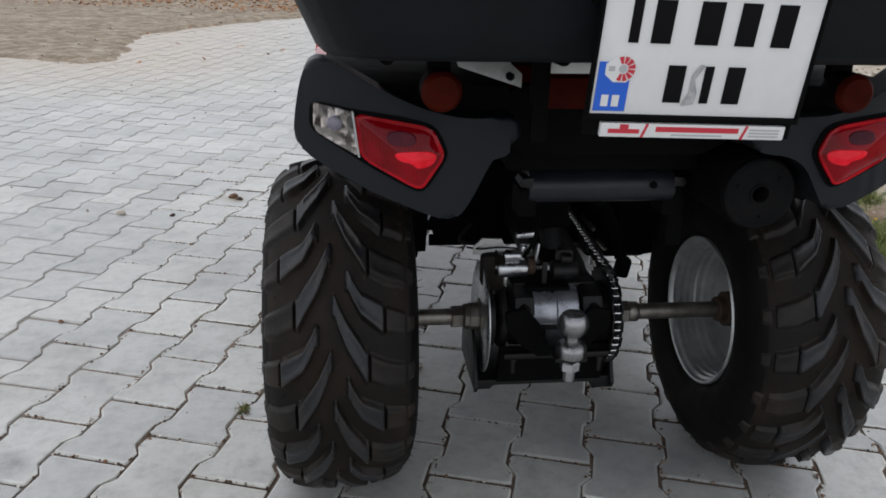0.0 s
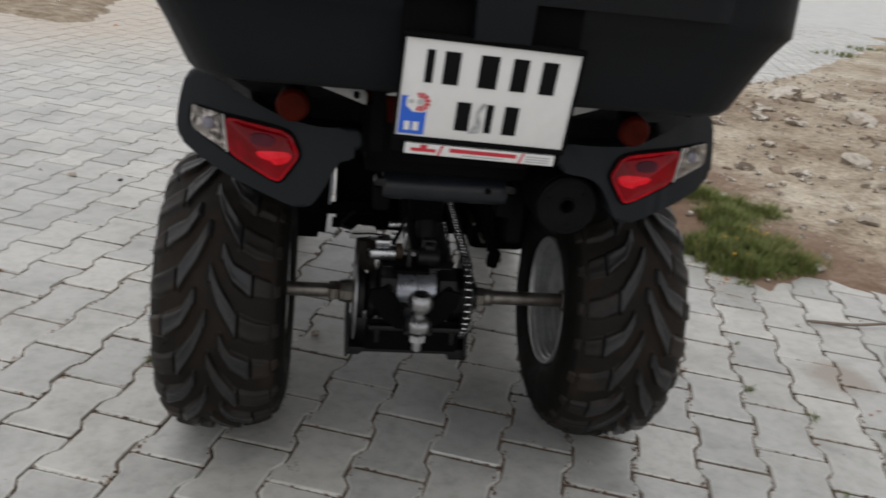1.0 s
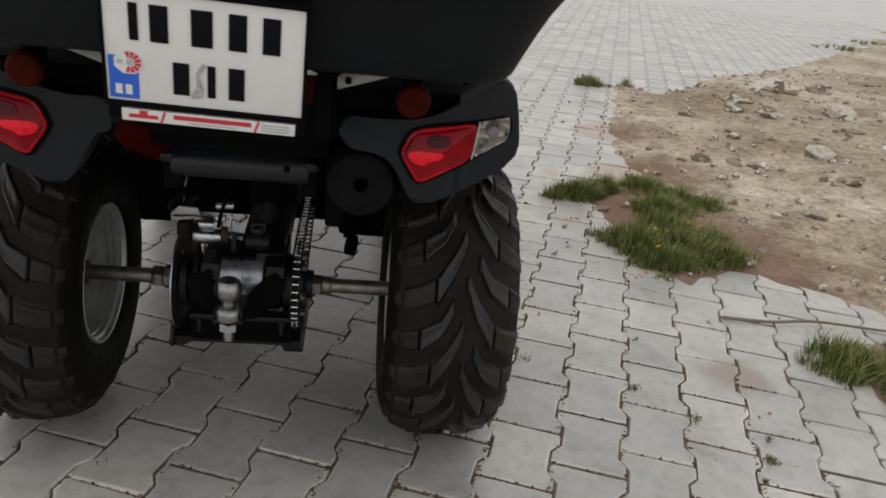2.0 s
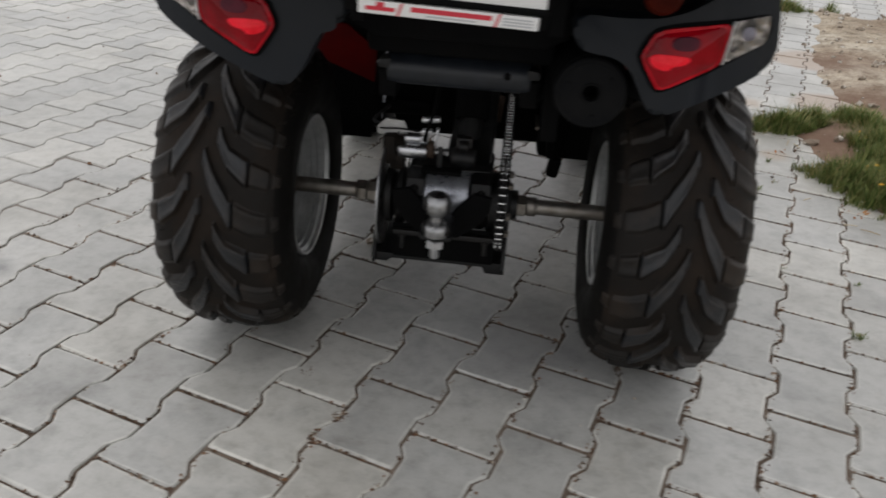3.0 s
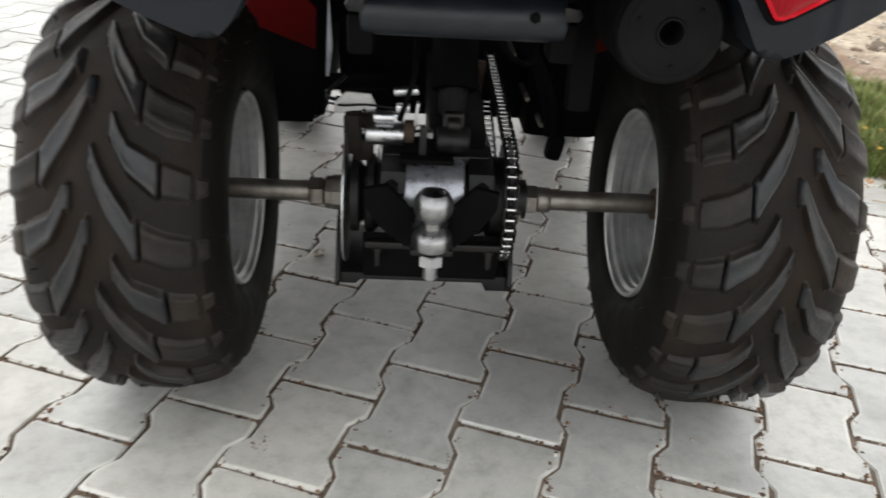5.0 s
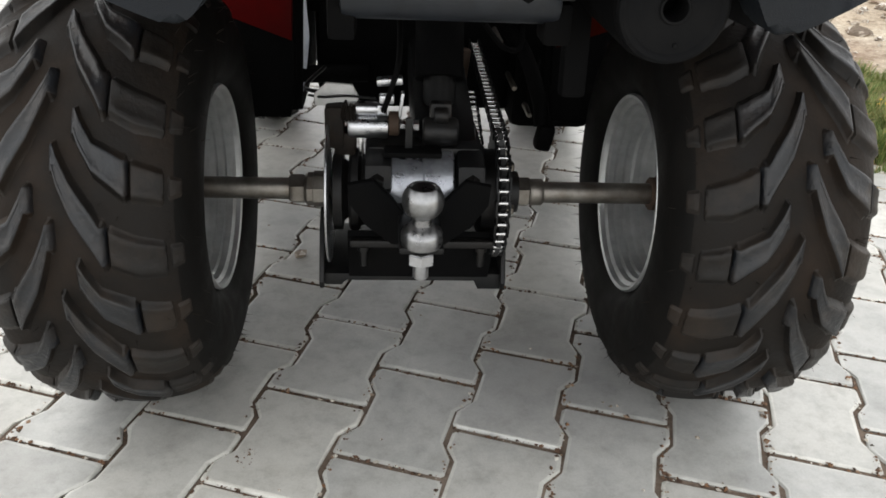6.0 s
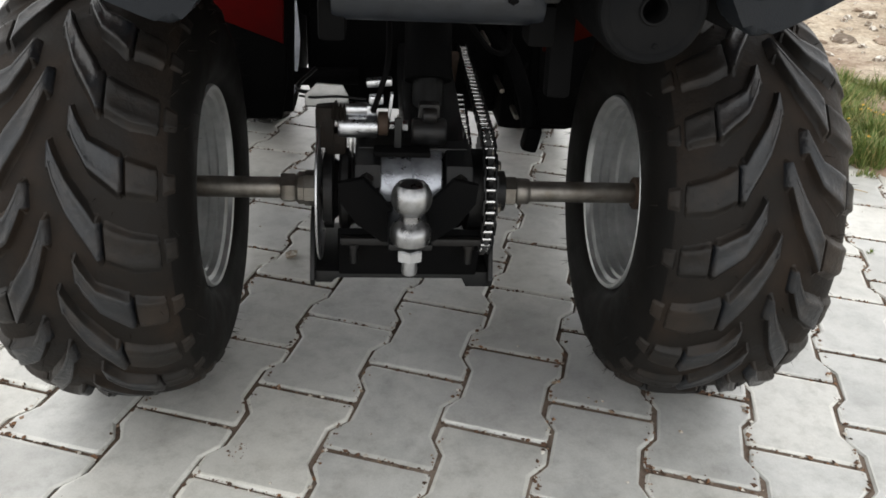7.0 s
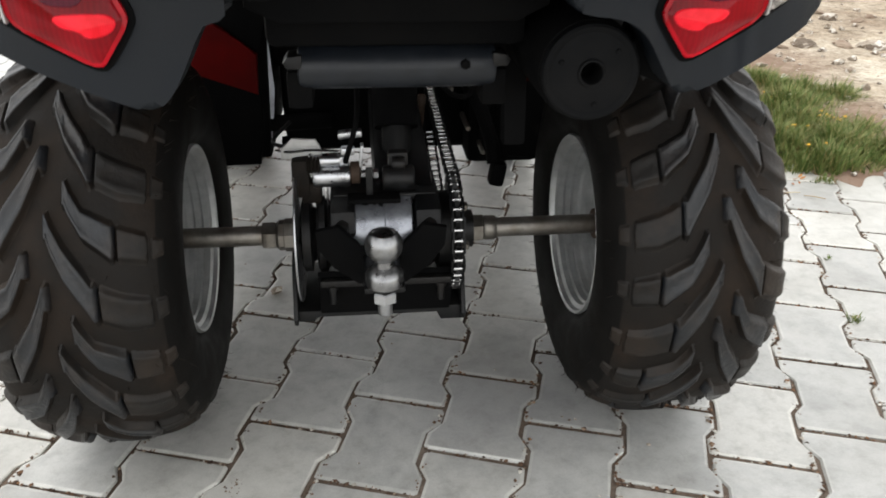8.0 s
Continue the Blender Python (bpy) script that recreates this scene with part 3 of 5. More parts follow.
# lugs as (distance from the middle, upper arc, lower arc) along each stretch
LUG_ROWS = [
    [(0.003, 0.002, -0.027), (0.022, -0.038, -0.076), (0.052, -0.084, -0.127)],
    [(0.060, -0.091, -0.127), (0.086, -0.103, -0.140), (0.114, -0.110, -0.143)],
    [(0.024, 0.040, 0.012), (0.044, 0.004, -0.026), (0.076, -0.013, -0.052)],
    [(0.084, -0.018, -0.052), (0.114, -0.026, -0.057)],
    [(0.124, -0.115, -0.137), (0.138, -0.116, -0.136)],
    [(0.124, -0.032, -0.052), (0.138, -0.033, -0.050)],
]
LUGS = 11
TREAD_SHIFT = 0.013


def wheel_place(s, theta, lift):
    a, r = carcass(s, lift)
    z = r * math.sin(theta)
    y = -r * math.cos(theta)
    if z < -AXLE + 0.0005:
        z = -AXLE + 0.0005
    return a, y, z


def build_tyre(bm):
    """The casing; its second material is the plain sidewall, darkened for the shade it lies in."""
    seg = 132
    rings = []
    half = PROFILE[::-1]
    full = [(-a, b) for a, b in half] + PROFILE[1:]
    for k in range(seg):
        t = 2 * math.pi * k / seg
        rings.append([bm.verts.new((a, -r * math.cos(t), max(r * math.sin(t), -AXLE + 0.001))) for a, r in full])
    m = len(full)
    for k in range(seg):
        p, q = rings[k], rings[(k + 1) % seg]
        for i in range(m - 1):
            bm.faces.new((p[i], p[i + 1], q[i + 1], q[i])).material_index = 1 if full[i][1] < 0.256 else 0
        bm.faces.new((p[m - 1], p[0], q[0], q[m - 1]))


# across a lug, from its upper to its lower edge: which edge, share of the height, inset
LUG_SECTION = ((0, -0.15, -0.0125), (0, 0.06, -0.0075), (0, 0.3, -0.0042), (0, 0.78, -0.0008), (0, 0.95, 0.001), (0, 1.0, 0.0034), (0, 1.0, 0.0092), (0, 0.93, 0.0112),
               (1, 0.93, 0.0112), (1, 1.0, 0.0092), (1, 1.0, 0.0034), (1, 0.95, 0.001), (1, 0.78, -0.0008), (1, 0.3, -0.0046), (1, 0.06, -0.0085), (1, -0.15, -0.0145))


def build_tread(bm, phase, rand):
    for k in range(LUGS):
        for side in (1, -1):
            start = radians(phase) + 2 * math.pi * (k + (0.5 if side < 0 else 0)) / LUGS
            for row, stations in enumerate(LUG_ROWS):
                high, fade = (0.0115, 0.0088, 0.0115, 0.0088, 0.0025, 0.0025)[row] * rand.uniform(0.93, 1.04), (0.0, 0.5, 0.0, 0.5, 0.0, 0.0)[row]
                fine = []
                for (s0, u0, l0), (s1, u1, l1) in zip(stations, stations[1:]):
                    for j in range(3):
                        t = j / 3
                        fine.append((s0 + t * (s1 - s0), u0 + t * (u1 - u0), l0 + t * (l1 - l0)))
                fine.append(stations[-1])
                n = len(fine)
                # the ends slope as the sides do: a low ring, a shoulder ring, then the full section
                fine = [(fine[0], -0.0055, 0.0), (fine[0], -0.001, 0.82)] + [(f, 0.0018 if i == 0 else -0.0018 if i == n - 1 else 0.0, 1.0) for i, f in enumerate(fine)] + [(fine[-1], 0.001, 0.82), (fine[-1], 0.0055, 0.0)]
                grid = []
                for step, ((s, up, low), pull, rise) in enumerate(fine):
                    tall = high * (1 - fade * step / len(fine))
                    fit = min(1.0, (up - low) / 0.042)
                    ring = []
                    for edge, share, inset in LUG_SECTION:
                        v = up - inset * fit if edge == 0 else low + inset * fit
                        lift = tall * min(share, rise) if rise < 1 else tall * share
                        lift = lift if rise > 0 else -0.003
                        ring.append(bm.verts.new(wheel_place(side * (s + pull) + TREAD_SHIFT, start + v / 0.29, lift)))
                    grid.append(ring)
                for p, q in zip(grid, grid[1:]):
                    for i in range(len(LUG_SECTION) - 1):
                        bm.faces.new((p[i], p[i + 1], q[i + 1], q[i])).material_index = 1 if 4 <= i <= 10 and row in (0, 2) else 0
                bm.faces.new(grid[0])
                bm.faces.new(grid[-1][::-1])


def build_whiskers(bm, rand):
    for _ in range(260):
        t, s = rand.uniform(0, 2 * math.pi), rand.choice((-1, 1)) * rand.uniform(0.03, 0.17)
        a = Vector(wheel_place(s, t, 0.0))
        b = Vector(wheel_place(s + rand.uniform(-0.004, 0.004), t + rand.uniform(-0.02, 0.02), rand.uniform(0.010, 0.017)))
        if a.z < -0.27:
            continue
        u = (b - a).orthogonal().normalized() * 0.0006
        w = (b - a).normalized().cross(u)
        v = [bm.verts.new(a + u), bm.verts.new(a - 0.5 * u + w), bm.verts.new(a - 0.5 * u - w), bm.verts.new(b)]
        for i, j in ((0, 1), (1, 2), (2, 0)):
            bm.faces.new((v[i], v[j], v[3]))


RIM = [(-0.110, 0.1455), (-0.114, 0.143), (-0.112, 0.139), (-0.105, 0.1365), (-0.101, 0.131), (-0.092, 0.1305), (-0.089, 0.1268), (-0.079, 0.1265), (-0.076, 0.1232), (-0.066, 0.1228), (-0.062, 0.1196), (-0.052, 0.119), (-0.046, 0.1135),
       (-0.032, 0.111), (-0.030, 0.104), (-0.031, 0.092), (-0.036, 0.075), (-0.042, 0.06), (-0.044, 0.034), (-0.028, 0.034), (-0.026, 0.06), (-0.018, 0.1), (-0.016, 0.117), (0.060, 0.127),
       (0.066, 0.132), (0.09, 0.1335), (0.093, 0.139), (0.100, 0.1415), (0.098, 0.1445), (0.090, 0.1425), (0.086, 0.137), (-0.098, 0.137), (-0.104, 0.1435)]


def build_wheel(name, x, y=0.0, mirror=False, scale=1.0, wide=1.0, phase=0.0):
    wheel = empty(name, pose(x, y, AXLE * scale) @ (pose(0, 0, 0, 0, 0, 0) if not mirror else Matrix.Diagonal((-1, 1, 1, 1))) @ Matrix.Diagonal((wide, scale, scale, 1)), bike)
    bm = bmesh.new()
    build_tyre(bm)
    tyre = part("tyre", bm, RUBBER, wheel, "dusty black off-road tyre casing")
    tyre.data.materials.append(SIDEWALL)
    bm = bmesh.new()
    build_tread(bm, phase, random.Random(int(900 * abs(x) + 7 * y)))
    tread = part("tread", bm, LUG, wheel, "chunky black rubber chevron lugs", 42)
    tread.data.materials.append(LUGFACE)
    bm = bmesh.new()
    build_whiskers(bm, random.Random(int(100 * abs(x) + y)))
    tagged(part("rubber_whisker", bm, RUBBER, wheel, "thin moulding whiskers"), kind="stuff")
    bm = bmesh.new()
    lathe(bm, RIM, seg=72, closed=True)
    part("rim", bm, ALLOY, wheel, "silver painted steel rim", 30)
    bm = bmesh.new()
    lathe(bm, [(-0.076, 0.022), (-0.074, 0.0245), (-0.060, 0.0245), (-0.058, 0.034), (-0.043, 0.034)], seg=32)
    part("hub", bm, RUST, wheel, "rust-brown hub flange")
    return wheel


build_wheel("rear_wheel", 0.391, wide=0.965, phase=31)
build_wheel("rear_wheel", -0.402, mirror=True, wide=0.965, phase=16)
build_wheel("front_wheel", 0.385, 1.18, scale=0.98, wide=0.78)
build_wheel("front_wheel", -0.385, 1.18, mirror=True, scale=0.98, wide=0.78)

# axle with sleeves and nuts
bm = bmesh.new()
lathe(bm, [(-0.345, 0.0145), (-0.344, 0.0155), (-0.188, 0.0155), (-0.187, 0.0165), (-0.1, 0.0165)], (0, 0, AXLE), seg=32)
part("half_axle", bm, STEEL, bike, "bare dull steel axle with rust marks")
bm = bmesh.new()
lathe(bm, [(0.1, 0.0165), (0.142, 0.0165), (0.143, 0.0155), (0.334, 0.0155), (0.335, 0.0145)], (0, 0, AXLE), seg=32)
part("half_axle", bm, STEEL, bike, "bare dull steel axle with rust marks")
bm = bmesh.new()
lathe(bm, [(-0.201, 0.021), (-0.199, 0.0225), (-0.182, 0.0225), (-0.180, 0.021)], (0, 0, AXLE), flat=6)
part("axle_nut", bm, STEEL, bike)
bm = bmesh.new()
lathe(bm, [(-0.180, 0.020), (-0.176, 0.024), (-0.168, 0.024), (-0.167, 0.026), (-0.150, 0.026), (-0.149, 0.034), (-0.146, 0.034)], (0, 0, AXLE), seg=8)
part("disc_carrier", bm, STEEL, bike, "worn steel brake disc carrier")
bm = bmesh.new()
lathe(bm, [(0.120, 0.021), (0.122, 0.023), (0.138, 0.023), (0.140, 0.021)], (0, 0, AXLE), flat=6)
part("axle_nut", bm, STEEL, bike)
bm = bmesh.new()
lathe(bm, [(0.140, 0.018), (0.143, 0.0195), (0.158, 0.0195), (0.160, 0.018)], (0, 0, AXLE), seg=32)
part("axle_collar", bm, STEEL, bike)

# brake disc
bm = bmesh.new()
lathe(bm, [(-0.1465, 0.03), (-0.1465, 0.103), (-0.1455, 0.105), (-0.1435, 0.105), (-0.1425, 0.103), (-0.1425, 0.03)], (0, 0, AXLE), seg=64, closed=True)
part("brake_disc", bm, ZINC, bike, "thin worn steel brake disc")
bm = bmesh.new()
lathe(bm, [(-0.140, 0.05), (-0.138, 0.058), (-0.126, 0.058), (-0.124, 0.045), (-0.118, 0.04), (-0.117, 0.056), (-0.113, 0.060), (-0.104, 0.060), (-0.1, 0.052), (-0.09, 0.05)], (0, 0, AXLE), seg=48)
part("bearing_housing", bm, IRON, bike, "dark greasy bearing housing")

# carrier between disc and sprocket, with its clamp and bolts
bm = bmesh.new()
lathe(bm, [(-0.095, 0.05), (-0.09, 0.056), (0.055, 0.056), (0.062, 0.05)], (0, 0, AXLE), seg=48)
part("axle_carrier", bm, IRON, bike, "dark steel axle carrier tube")
bm = bmesh.new()
side_prism(bm, [(-0.075, 0.335), (-0.06, 0.362), (-0.02, 0.374), (0.09, 0.372), (0.09, 0.25), (0.02, 0.235), (-0.03, 0.3), (-0.058, 0.315)], -0.095, -0.058, 0.006)
part("carrier_clamp", bm, IRON, bike)
bm = bmesh.new()
side_prism(bm, [(-0.075, 0.335), (-0.06, 0.362), (-0.02, 0.374), (0.09, 0.372), (0.09, 0.25), (0.02, 0.235), (-0.03, 0.3), (-0.058, 0.315)], 0.03, 0.068, 0.006)
part("carrier_clamp", bm, BLACK, bike)
bm = bmesh.new()
add_box(bm, (-0.014, 0.02, 0.368), (0.155, 0.09, 0.014), (0, 0, 0), 0.005)
part("carrier_bridge", bm, IRON, bike)
bm = bmesh.new()
lathe(bm, [(-0.073, 0.052), (-0.071, 0.0545), (-0.016, 0.0545), (-0.014, 0.0585), (0.024, 0.0585), (0.026, 0.056)], (0, -0.012, 0.314), seg=56)
part("carrier_sleeve", bm, SLEEVE, bike, "machined steel middle sleeve of the axle carrier")
# dark strip put in for the shadow under the clamp bridge
bm = bmesh.new()
add_box(bm, (-0.03, -0.036, 0.3735), (0.078, 0.03, 0.008), (0, 0, 0), 0.003)
part("carrier_shadow", bm, DULLSHADE, bike)
for centre, size, turn in (((-0.062, 0.03, 0.452), (0.036, 0.02, 0.010), (0, -6, 0)), ((-0.066, 0.0, 0.436), (0.020, 0.016, 0.012), (0, 0, 0))):
    bm = bmesh.new()
    add_box(bm, centre, size, turn, 0.003)
    part("cable_clamp", bm, ZINC, bike, "small plated cable clamp")
for x in (-0.078, 0.05):
    bm = bmesh.new()
    lathe(bm, [(-0.082, 0.009), (-0.079, 0.0105), (-0.066, 0.0105)], (x, 0, 0.343), axis="Y", flat=6)
    part("clamp_bolt", bm, IRON, bike)
bm = bmesh.new()
side_prism(bm, [(-0.066, 0.312), (-0.072, 0.29), (-0.06, 0.262), (-0.03, 0.242), (0.02, 0.238), (0.02, 0.25), (-0.025, 0.254), (-0.05, 0.27), (-0.06, 0.29), (-0.058, 0.312)], -0.058, 0.03, 0.003)
part("carrier_shield", bm, IRON, bike)
# swing arm rising to the frame
bm = bmesh.new()
side_prism(bm, [(0.0, 0.372), (0.04, 0.392), (0.30, 0.425), (0.55, 0.41), (0.55, 0.35), (0.30, 0.35), (0.06, 0.315)], -0.028, 0.062, 0.012)
part("swing_arm", bm, BLACK, bike, "black painted swing arm")
bm = bmesh.new()
tube(bm, [(0.012, 0.10, 0.39), (0.012, 0.16, 0.50), (0.012, 0.24, 0.64)], 0.024, 20)
part("shock_body", bm, BLACK, bike, "dark shock absorber")
bm = bmesh.new()
tube(bm, [(0.012, 0.12, 0.43), (0.012, 0.24, 0.66)], 0.036, 20)
part("shock_sleeve", bm, DULLSHADE, bike)
bm = bmesh.new()
lathe(bm, [(-0.024, 0.017), (-0.02, 0.02), (0.02, 0.02), (0.024, 0.017)], (0.008, -0.005, 0.392), seg=20)
part("shock_bush", bm, IRON, bike)
bm = bmesh.new()
lathe(bm, [(-0.01, 0.009), (-0.008, 0.0105), (0.008, 0.0105), (0.01, 0.009)], (0.008, -0.012, 0.418), seg=20)
add_box(bm, (0.008, 0.005, 0.412), (0.03, 0.02, 0.04), (0, 0, 0), 0.005)
part("shock_mount", bm, IRON, bike)

# sprocket, chain
SPX, SPR = 0.091, 0.0886
bm = bmesh.new()
teeth = 35
outer = []
for k in range(teeth * 2):
    r = SPR + (0.007 if k % 2 else -0.004)
    t = math.pi * k / teeth
    outer.append((r * math.cos(t), AXLE + r * math.sin(t)))
side_prism(bm, outer, SPX - 0.0035, SPX + 0.0035, 0.0)
part("sprocket", bm, IRON, bike, "dark oily rear sprocket")
bm = bmesh.new()
lathe(bm, [(0.062, 0.05), (0.066, 0.062), (0.088, 0.062), (0.092, 0.05), (0.104, 0.05), (0.108, 0.03), (0.122, 0.03)], (0, 0, AXLE), seg=40)
part("sprocket_hub", bm, IRON, bike)
for k in range(6):
    t = math.pi / 3 * k
    bm = bmesh.new()
    lathe(bm, [(0.1, 0.008), (0.108, 0.008), (0.11, 0.006)], (0, 0.06 * math.cos(t), AXLE + 0.06 * math.sin(t)), flat=6)
    part("sprocket_bolt", bm, STEEL, bike)


def chain_path():
    """Points of the chain's pitch line, in y and z, round the rear sprocket and up to the gearbox."""
    fy, fz, fr = 0.42, 0.376, 0.042
    pts = []
    for k in range(41):
        t = radians(94 + 192 * k / 40)
        pts.append((SPR * math.cos(t), AXLE + SPR * math.sin(t)))
    for k in range(13):
        t = radians(-74 + 168 * k / 12)
        pts.append((fy + fr * math.cos(t), fz + fr * math.sin(t)))
    return pts + [pts[0]]


def along(points, gap):
    out, carry = [], 0.0
    for (a, b), (c, d) in zip(points, points[1:]):
        step = math.hypot(c - a, d - b)
        while carry < step:
            t = carry / step
            out.append((a + t * (c - a), b + t * (d - b)))
            carry += gap
        carry -= step
    return out


bm, pins = bmesh.new(), bmesh.new()
links = along(chain_path(), 0.0159)
for i, (y, z) in enumerate(links):
    y2, z2 = links[(i + 1) % len(links)]
    tilt = math.degrees(math.atan2(z2 - z, y2 - y))
    w = 0.0092 if i % 2 else 0.0074
    for side in (-1, 1):
        add_box(bm, (SPX + side * w, (y + y2) / 2, (z + z2) / 2), (0.0022, 0.0215, 0.0108), (tilt, 0, 0), 0)
    lathe(pins, [(-0.0064, 0.0026), (-0.0061, 0.0030), (0.0061, 0.0030), (0.0064, 0.0026)], (SPX, y, z), seg=10)
chain = tagged(part("drive_chain", bm, BLACK, bike, "oily drive chain"), kind="stuff")
tagged(part("chain_roller", pins, CHROME, chain, "shiny chain rollers"), kind="stuff")

# lower guard: plate under the carrier with side cheeks
bm = bmesh.new()
prism(bm, [(-0.152, 0.166), (-0.128, 0.166), (-0.122, 0.178), (0.066, 0.178), (0.070, 0.160), (0.104, 0.160), (0.109, 0.168), (0.109, 0.186), (-0.157, 0.186), (-0.157, 0.172)], -0.045, 0.12, 0.003)
part("skid_plate", bm, BLACK, bike, "bent black steel skid plate")
for x0, x1 in ((-0.160, -0.153), (0.102, 0.109)):
    bm = bmesh.new()
    side_prism(bm, [(-0.05, 0.164), (-0.058, 0.178), (-0.02, 0.25), (0.02, 0.275), (0.12, 0.26), (0.12, 0.166)], x0, x1, 0.002)
    part("guard_cheek", bm, IRON, bike)
bm = bmesh.new()
side_prism(bm, [(-0.072, 0.262), (-0.066, 0.268), (-0.058, 0.262), (-0.045, 0.215), (-0.038, 0.184), (-0.046, 0.182), (-0.056, 0.205)], -0.118, 0.084, 0.002)
part("guard_shield", bm, DULLSHADE, bike, "scuffed dark steel shield under the axle")
bm = bmesh.new()
add_box(bm, (-0.016, -0.081, 0.2565), (0.196, 0.012, 0.011), (0, 0, 0), 0.003)
part("guard_bar", bm, IRON, bike)
for x in (-0.096, 0.066):
    bm = bmesh.new()
    lathe(bm, [(0.221, 0.0042), (0.222, 0.0052), (0.244, 0.0052), (0.245, 0.0078), (0.252, 0.0078)], (x, -0.081, 0), axis="Z", seg=16)
    part("guard_pin", bm, IRON, bike, "short dark steel pin")

# tow hitch: V bracket, ball, neck, collar, nut
for s in (-1, 1):
    bm = bmesh.new()
    outline = [(-0.022 + s * x, z) for x, z in ((0.094, 0.350), (0.060, 0.357), (0.034, 0.328), (0.014, 0.302), (0.008, 0.262), (0.035, 0.262), (0.07, 0.290), (0.092, 0.322))]
    prism(bm, outline if s > 0 else outline[::-1], -0.098, -0.086, 0.003)
    part("hitch_bracket", bm, DULLSHADE, bike)
bm = bmesh.new()
add_box(bm, (-0.022, -0.14, 0.3055), (0.055, 0.11, 0.009), (0, 0, 0), 0.003)
part("hitch_tongue", bm, BLACK, bike)
hitch_profiles = {
    "hitch_ball": [(0.371 + 0.0255 * math.sin(a), 0.0255 * math.cos(a)) for a in [radians(-62 + k * 9) for k in range(13)]] + [(0.3898, 0.0150), (0.3886, 0.0135)],
    "hitch_neck": [(0.335, 0.0135), (0.342, 0.0125), (0.354, 0.0125)],
    "hitch_collar": [(0.310, 0.020), (0.312, 0.0245), (0.318, 0.0258), (0.327, 0.0258), (0.332, 0.0235), (0.337, 0.017), (0.340, 0.0135)],
    "hitch_bolt": [(0.264, 0.0085), (0.266, 0.0098), (0.290, 0.0098)],
}
for name, prof in hitch_profiles.items():
    bm = bmesh.new()
    lathe(bm, prof, (-0.022, -0.186, 0), axis="Z", seg=40)
    part(name, bm, BALL if name != "hitch_bolt" else ZINC, bike, {"hitch_ball": "polished steel tow ball"}.get(name, ""))
bm = bmesh.new()
lathe(bm, [(0.284, 0.0145), (0.286, 0.0168), (0.299, 0.0168), (0.301, 0.0145)], (-0.022, -0.186, 0), axis="Z", flat=6)
part("hitch_nut", bm, ZINC, bike)

# brake caliper
bm = bmesh.new()
for z, x0, x1, r in ((0.423, -0.118, -0.078, 0.0095), (0.398, -0.118, -0.064, 0.0165)):
    lathe(bm, [(x0, r * 0.9), (x0 + 0.003, r), (x1 - 0.003, r), (x1, r * 0.9)], (0, -0.005, z), seg=24)
add_box(bm, (-0.09, 0.012, 0.408), (0.05, 0.024, 0.036), (0, 0, 0), 0.005)
part("caliper_body", bm, ZINC, bike, "bright cast brake caliper")
bm = bmesh.new()
add_box(bm, (-0.136, -0.004, 0.398), (0.026, 0.03, 0.06), (0, 0, 0), 0.006)
add_box(bm, (-0.122, 0.0, 0.374), (0.03, 0.03, 0.034), (0, 0, 0), 0.006)
for k in range(4):
    lathe(bm, [(-0.127 + 0.005 * k, 0.011), (-0.1245 + 0.005 * k, 0.014), (-0.122 + 0.005 * k, 0.011)], (0, -0.008, 0.418), seg=16)
part("caliper_boot", bm, RUBBER, bike, "black rubber caliper boot")
bm = bmesh.new()
prism(bm, [(-0.163, 0.424), (-0.163, 0.440), (-0.147, 0.456), (-0.112, 0.454), (-0.103, 0.436), (-0.106, 0.43), (-0.14, 0.43), (-0.145, 0.424)], 0.0, 0.006, 0.0015)
part("caliper_shield", bm, PALEMETAL, bike, "pale metal caliper shield")
bm = bmesh.new()
lathe(bm, [(-0.064, 0.014), (-0.062, 0.017), (-0.05, 0.017), (-0.048, 0.013)], (0, -0.003, 0.402), seg=20)
part("caliper_piston", bm, RUST, bike, "rust-brown caliper cap")
bm = bmesh.new()
lathe(bm, [(-0.05, 0.006), (-0.03, 0.006), (-0.029, 0.008), (-0.022, 0.008)], (0, -0.004, 0.4), flat=6)
add_box(bm, (-0.047, -0.004, 0.422), (0.004, 0.014, 0.05), (0, 6, 0), 0.001)
part("adjuster_bolt", bm, ZINC, bike, "brassy adjuster bolt")
bm = bmesh.new()
add_box(bm, (-0.113, 0.0, 0.36), (0.007, 0.014, 0.06), (0, 4, 0), 0.002)
add_box(bm, (-0.1, 0.0, 0.362), (0.006, 0.012, 0.045), (0, -3, 0), 0.002)
part("caliper_pins", bm, CHROME, bike)
bm = bmesh.new()
tube(bm, curve_points([(-0.07, -0.005, 0.42), (-0.06, -0.03, 0.46), (-0.05, -0.01, 0.5), (-0.05, 0.12, 0.56)]), 0.004)
part("brake_hose", bm, DULLSHADE, bike)
bm = bmesh.new()
tube(bm, curve_points([(-0.172, 0.02, 0.432), (-0.15, -0.006, 0.438), (-0.12, -0.008, 0.441), (-0.08, -0.004, 0.437)]), 0.0018, 8)
part("cable", bm, BLACK, bike)
bm = bmesh.new()
add_box(bm, (-0.036, -0.03, 0.345), (0.010, 0.006, 0.15), (0, 0, 2), 0.002)
part("strap", bm, BLACK, bike)

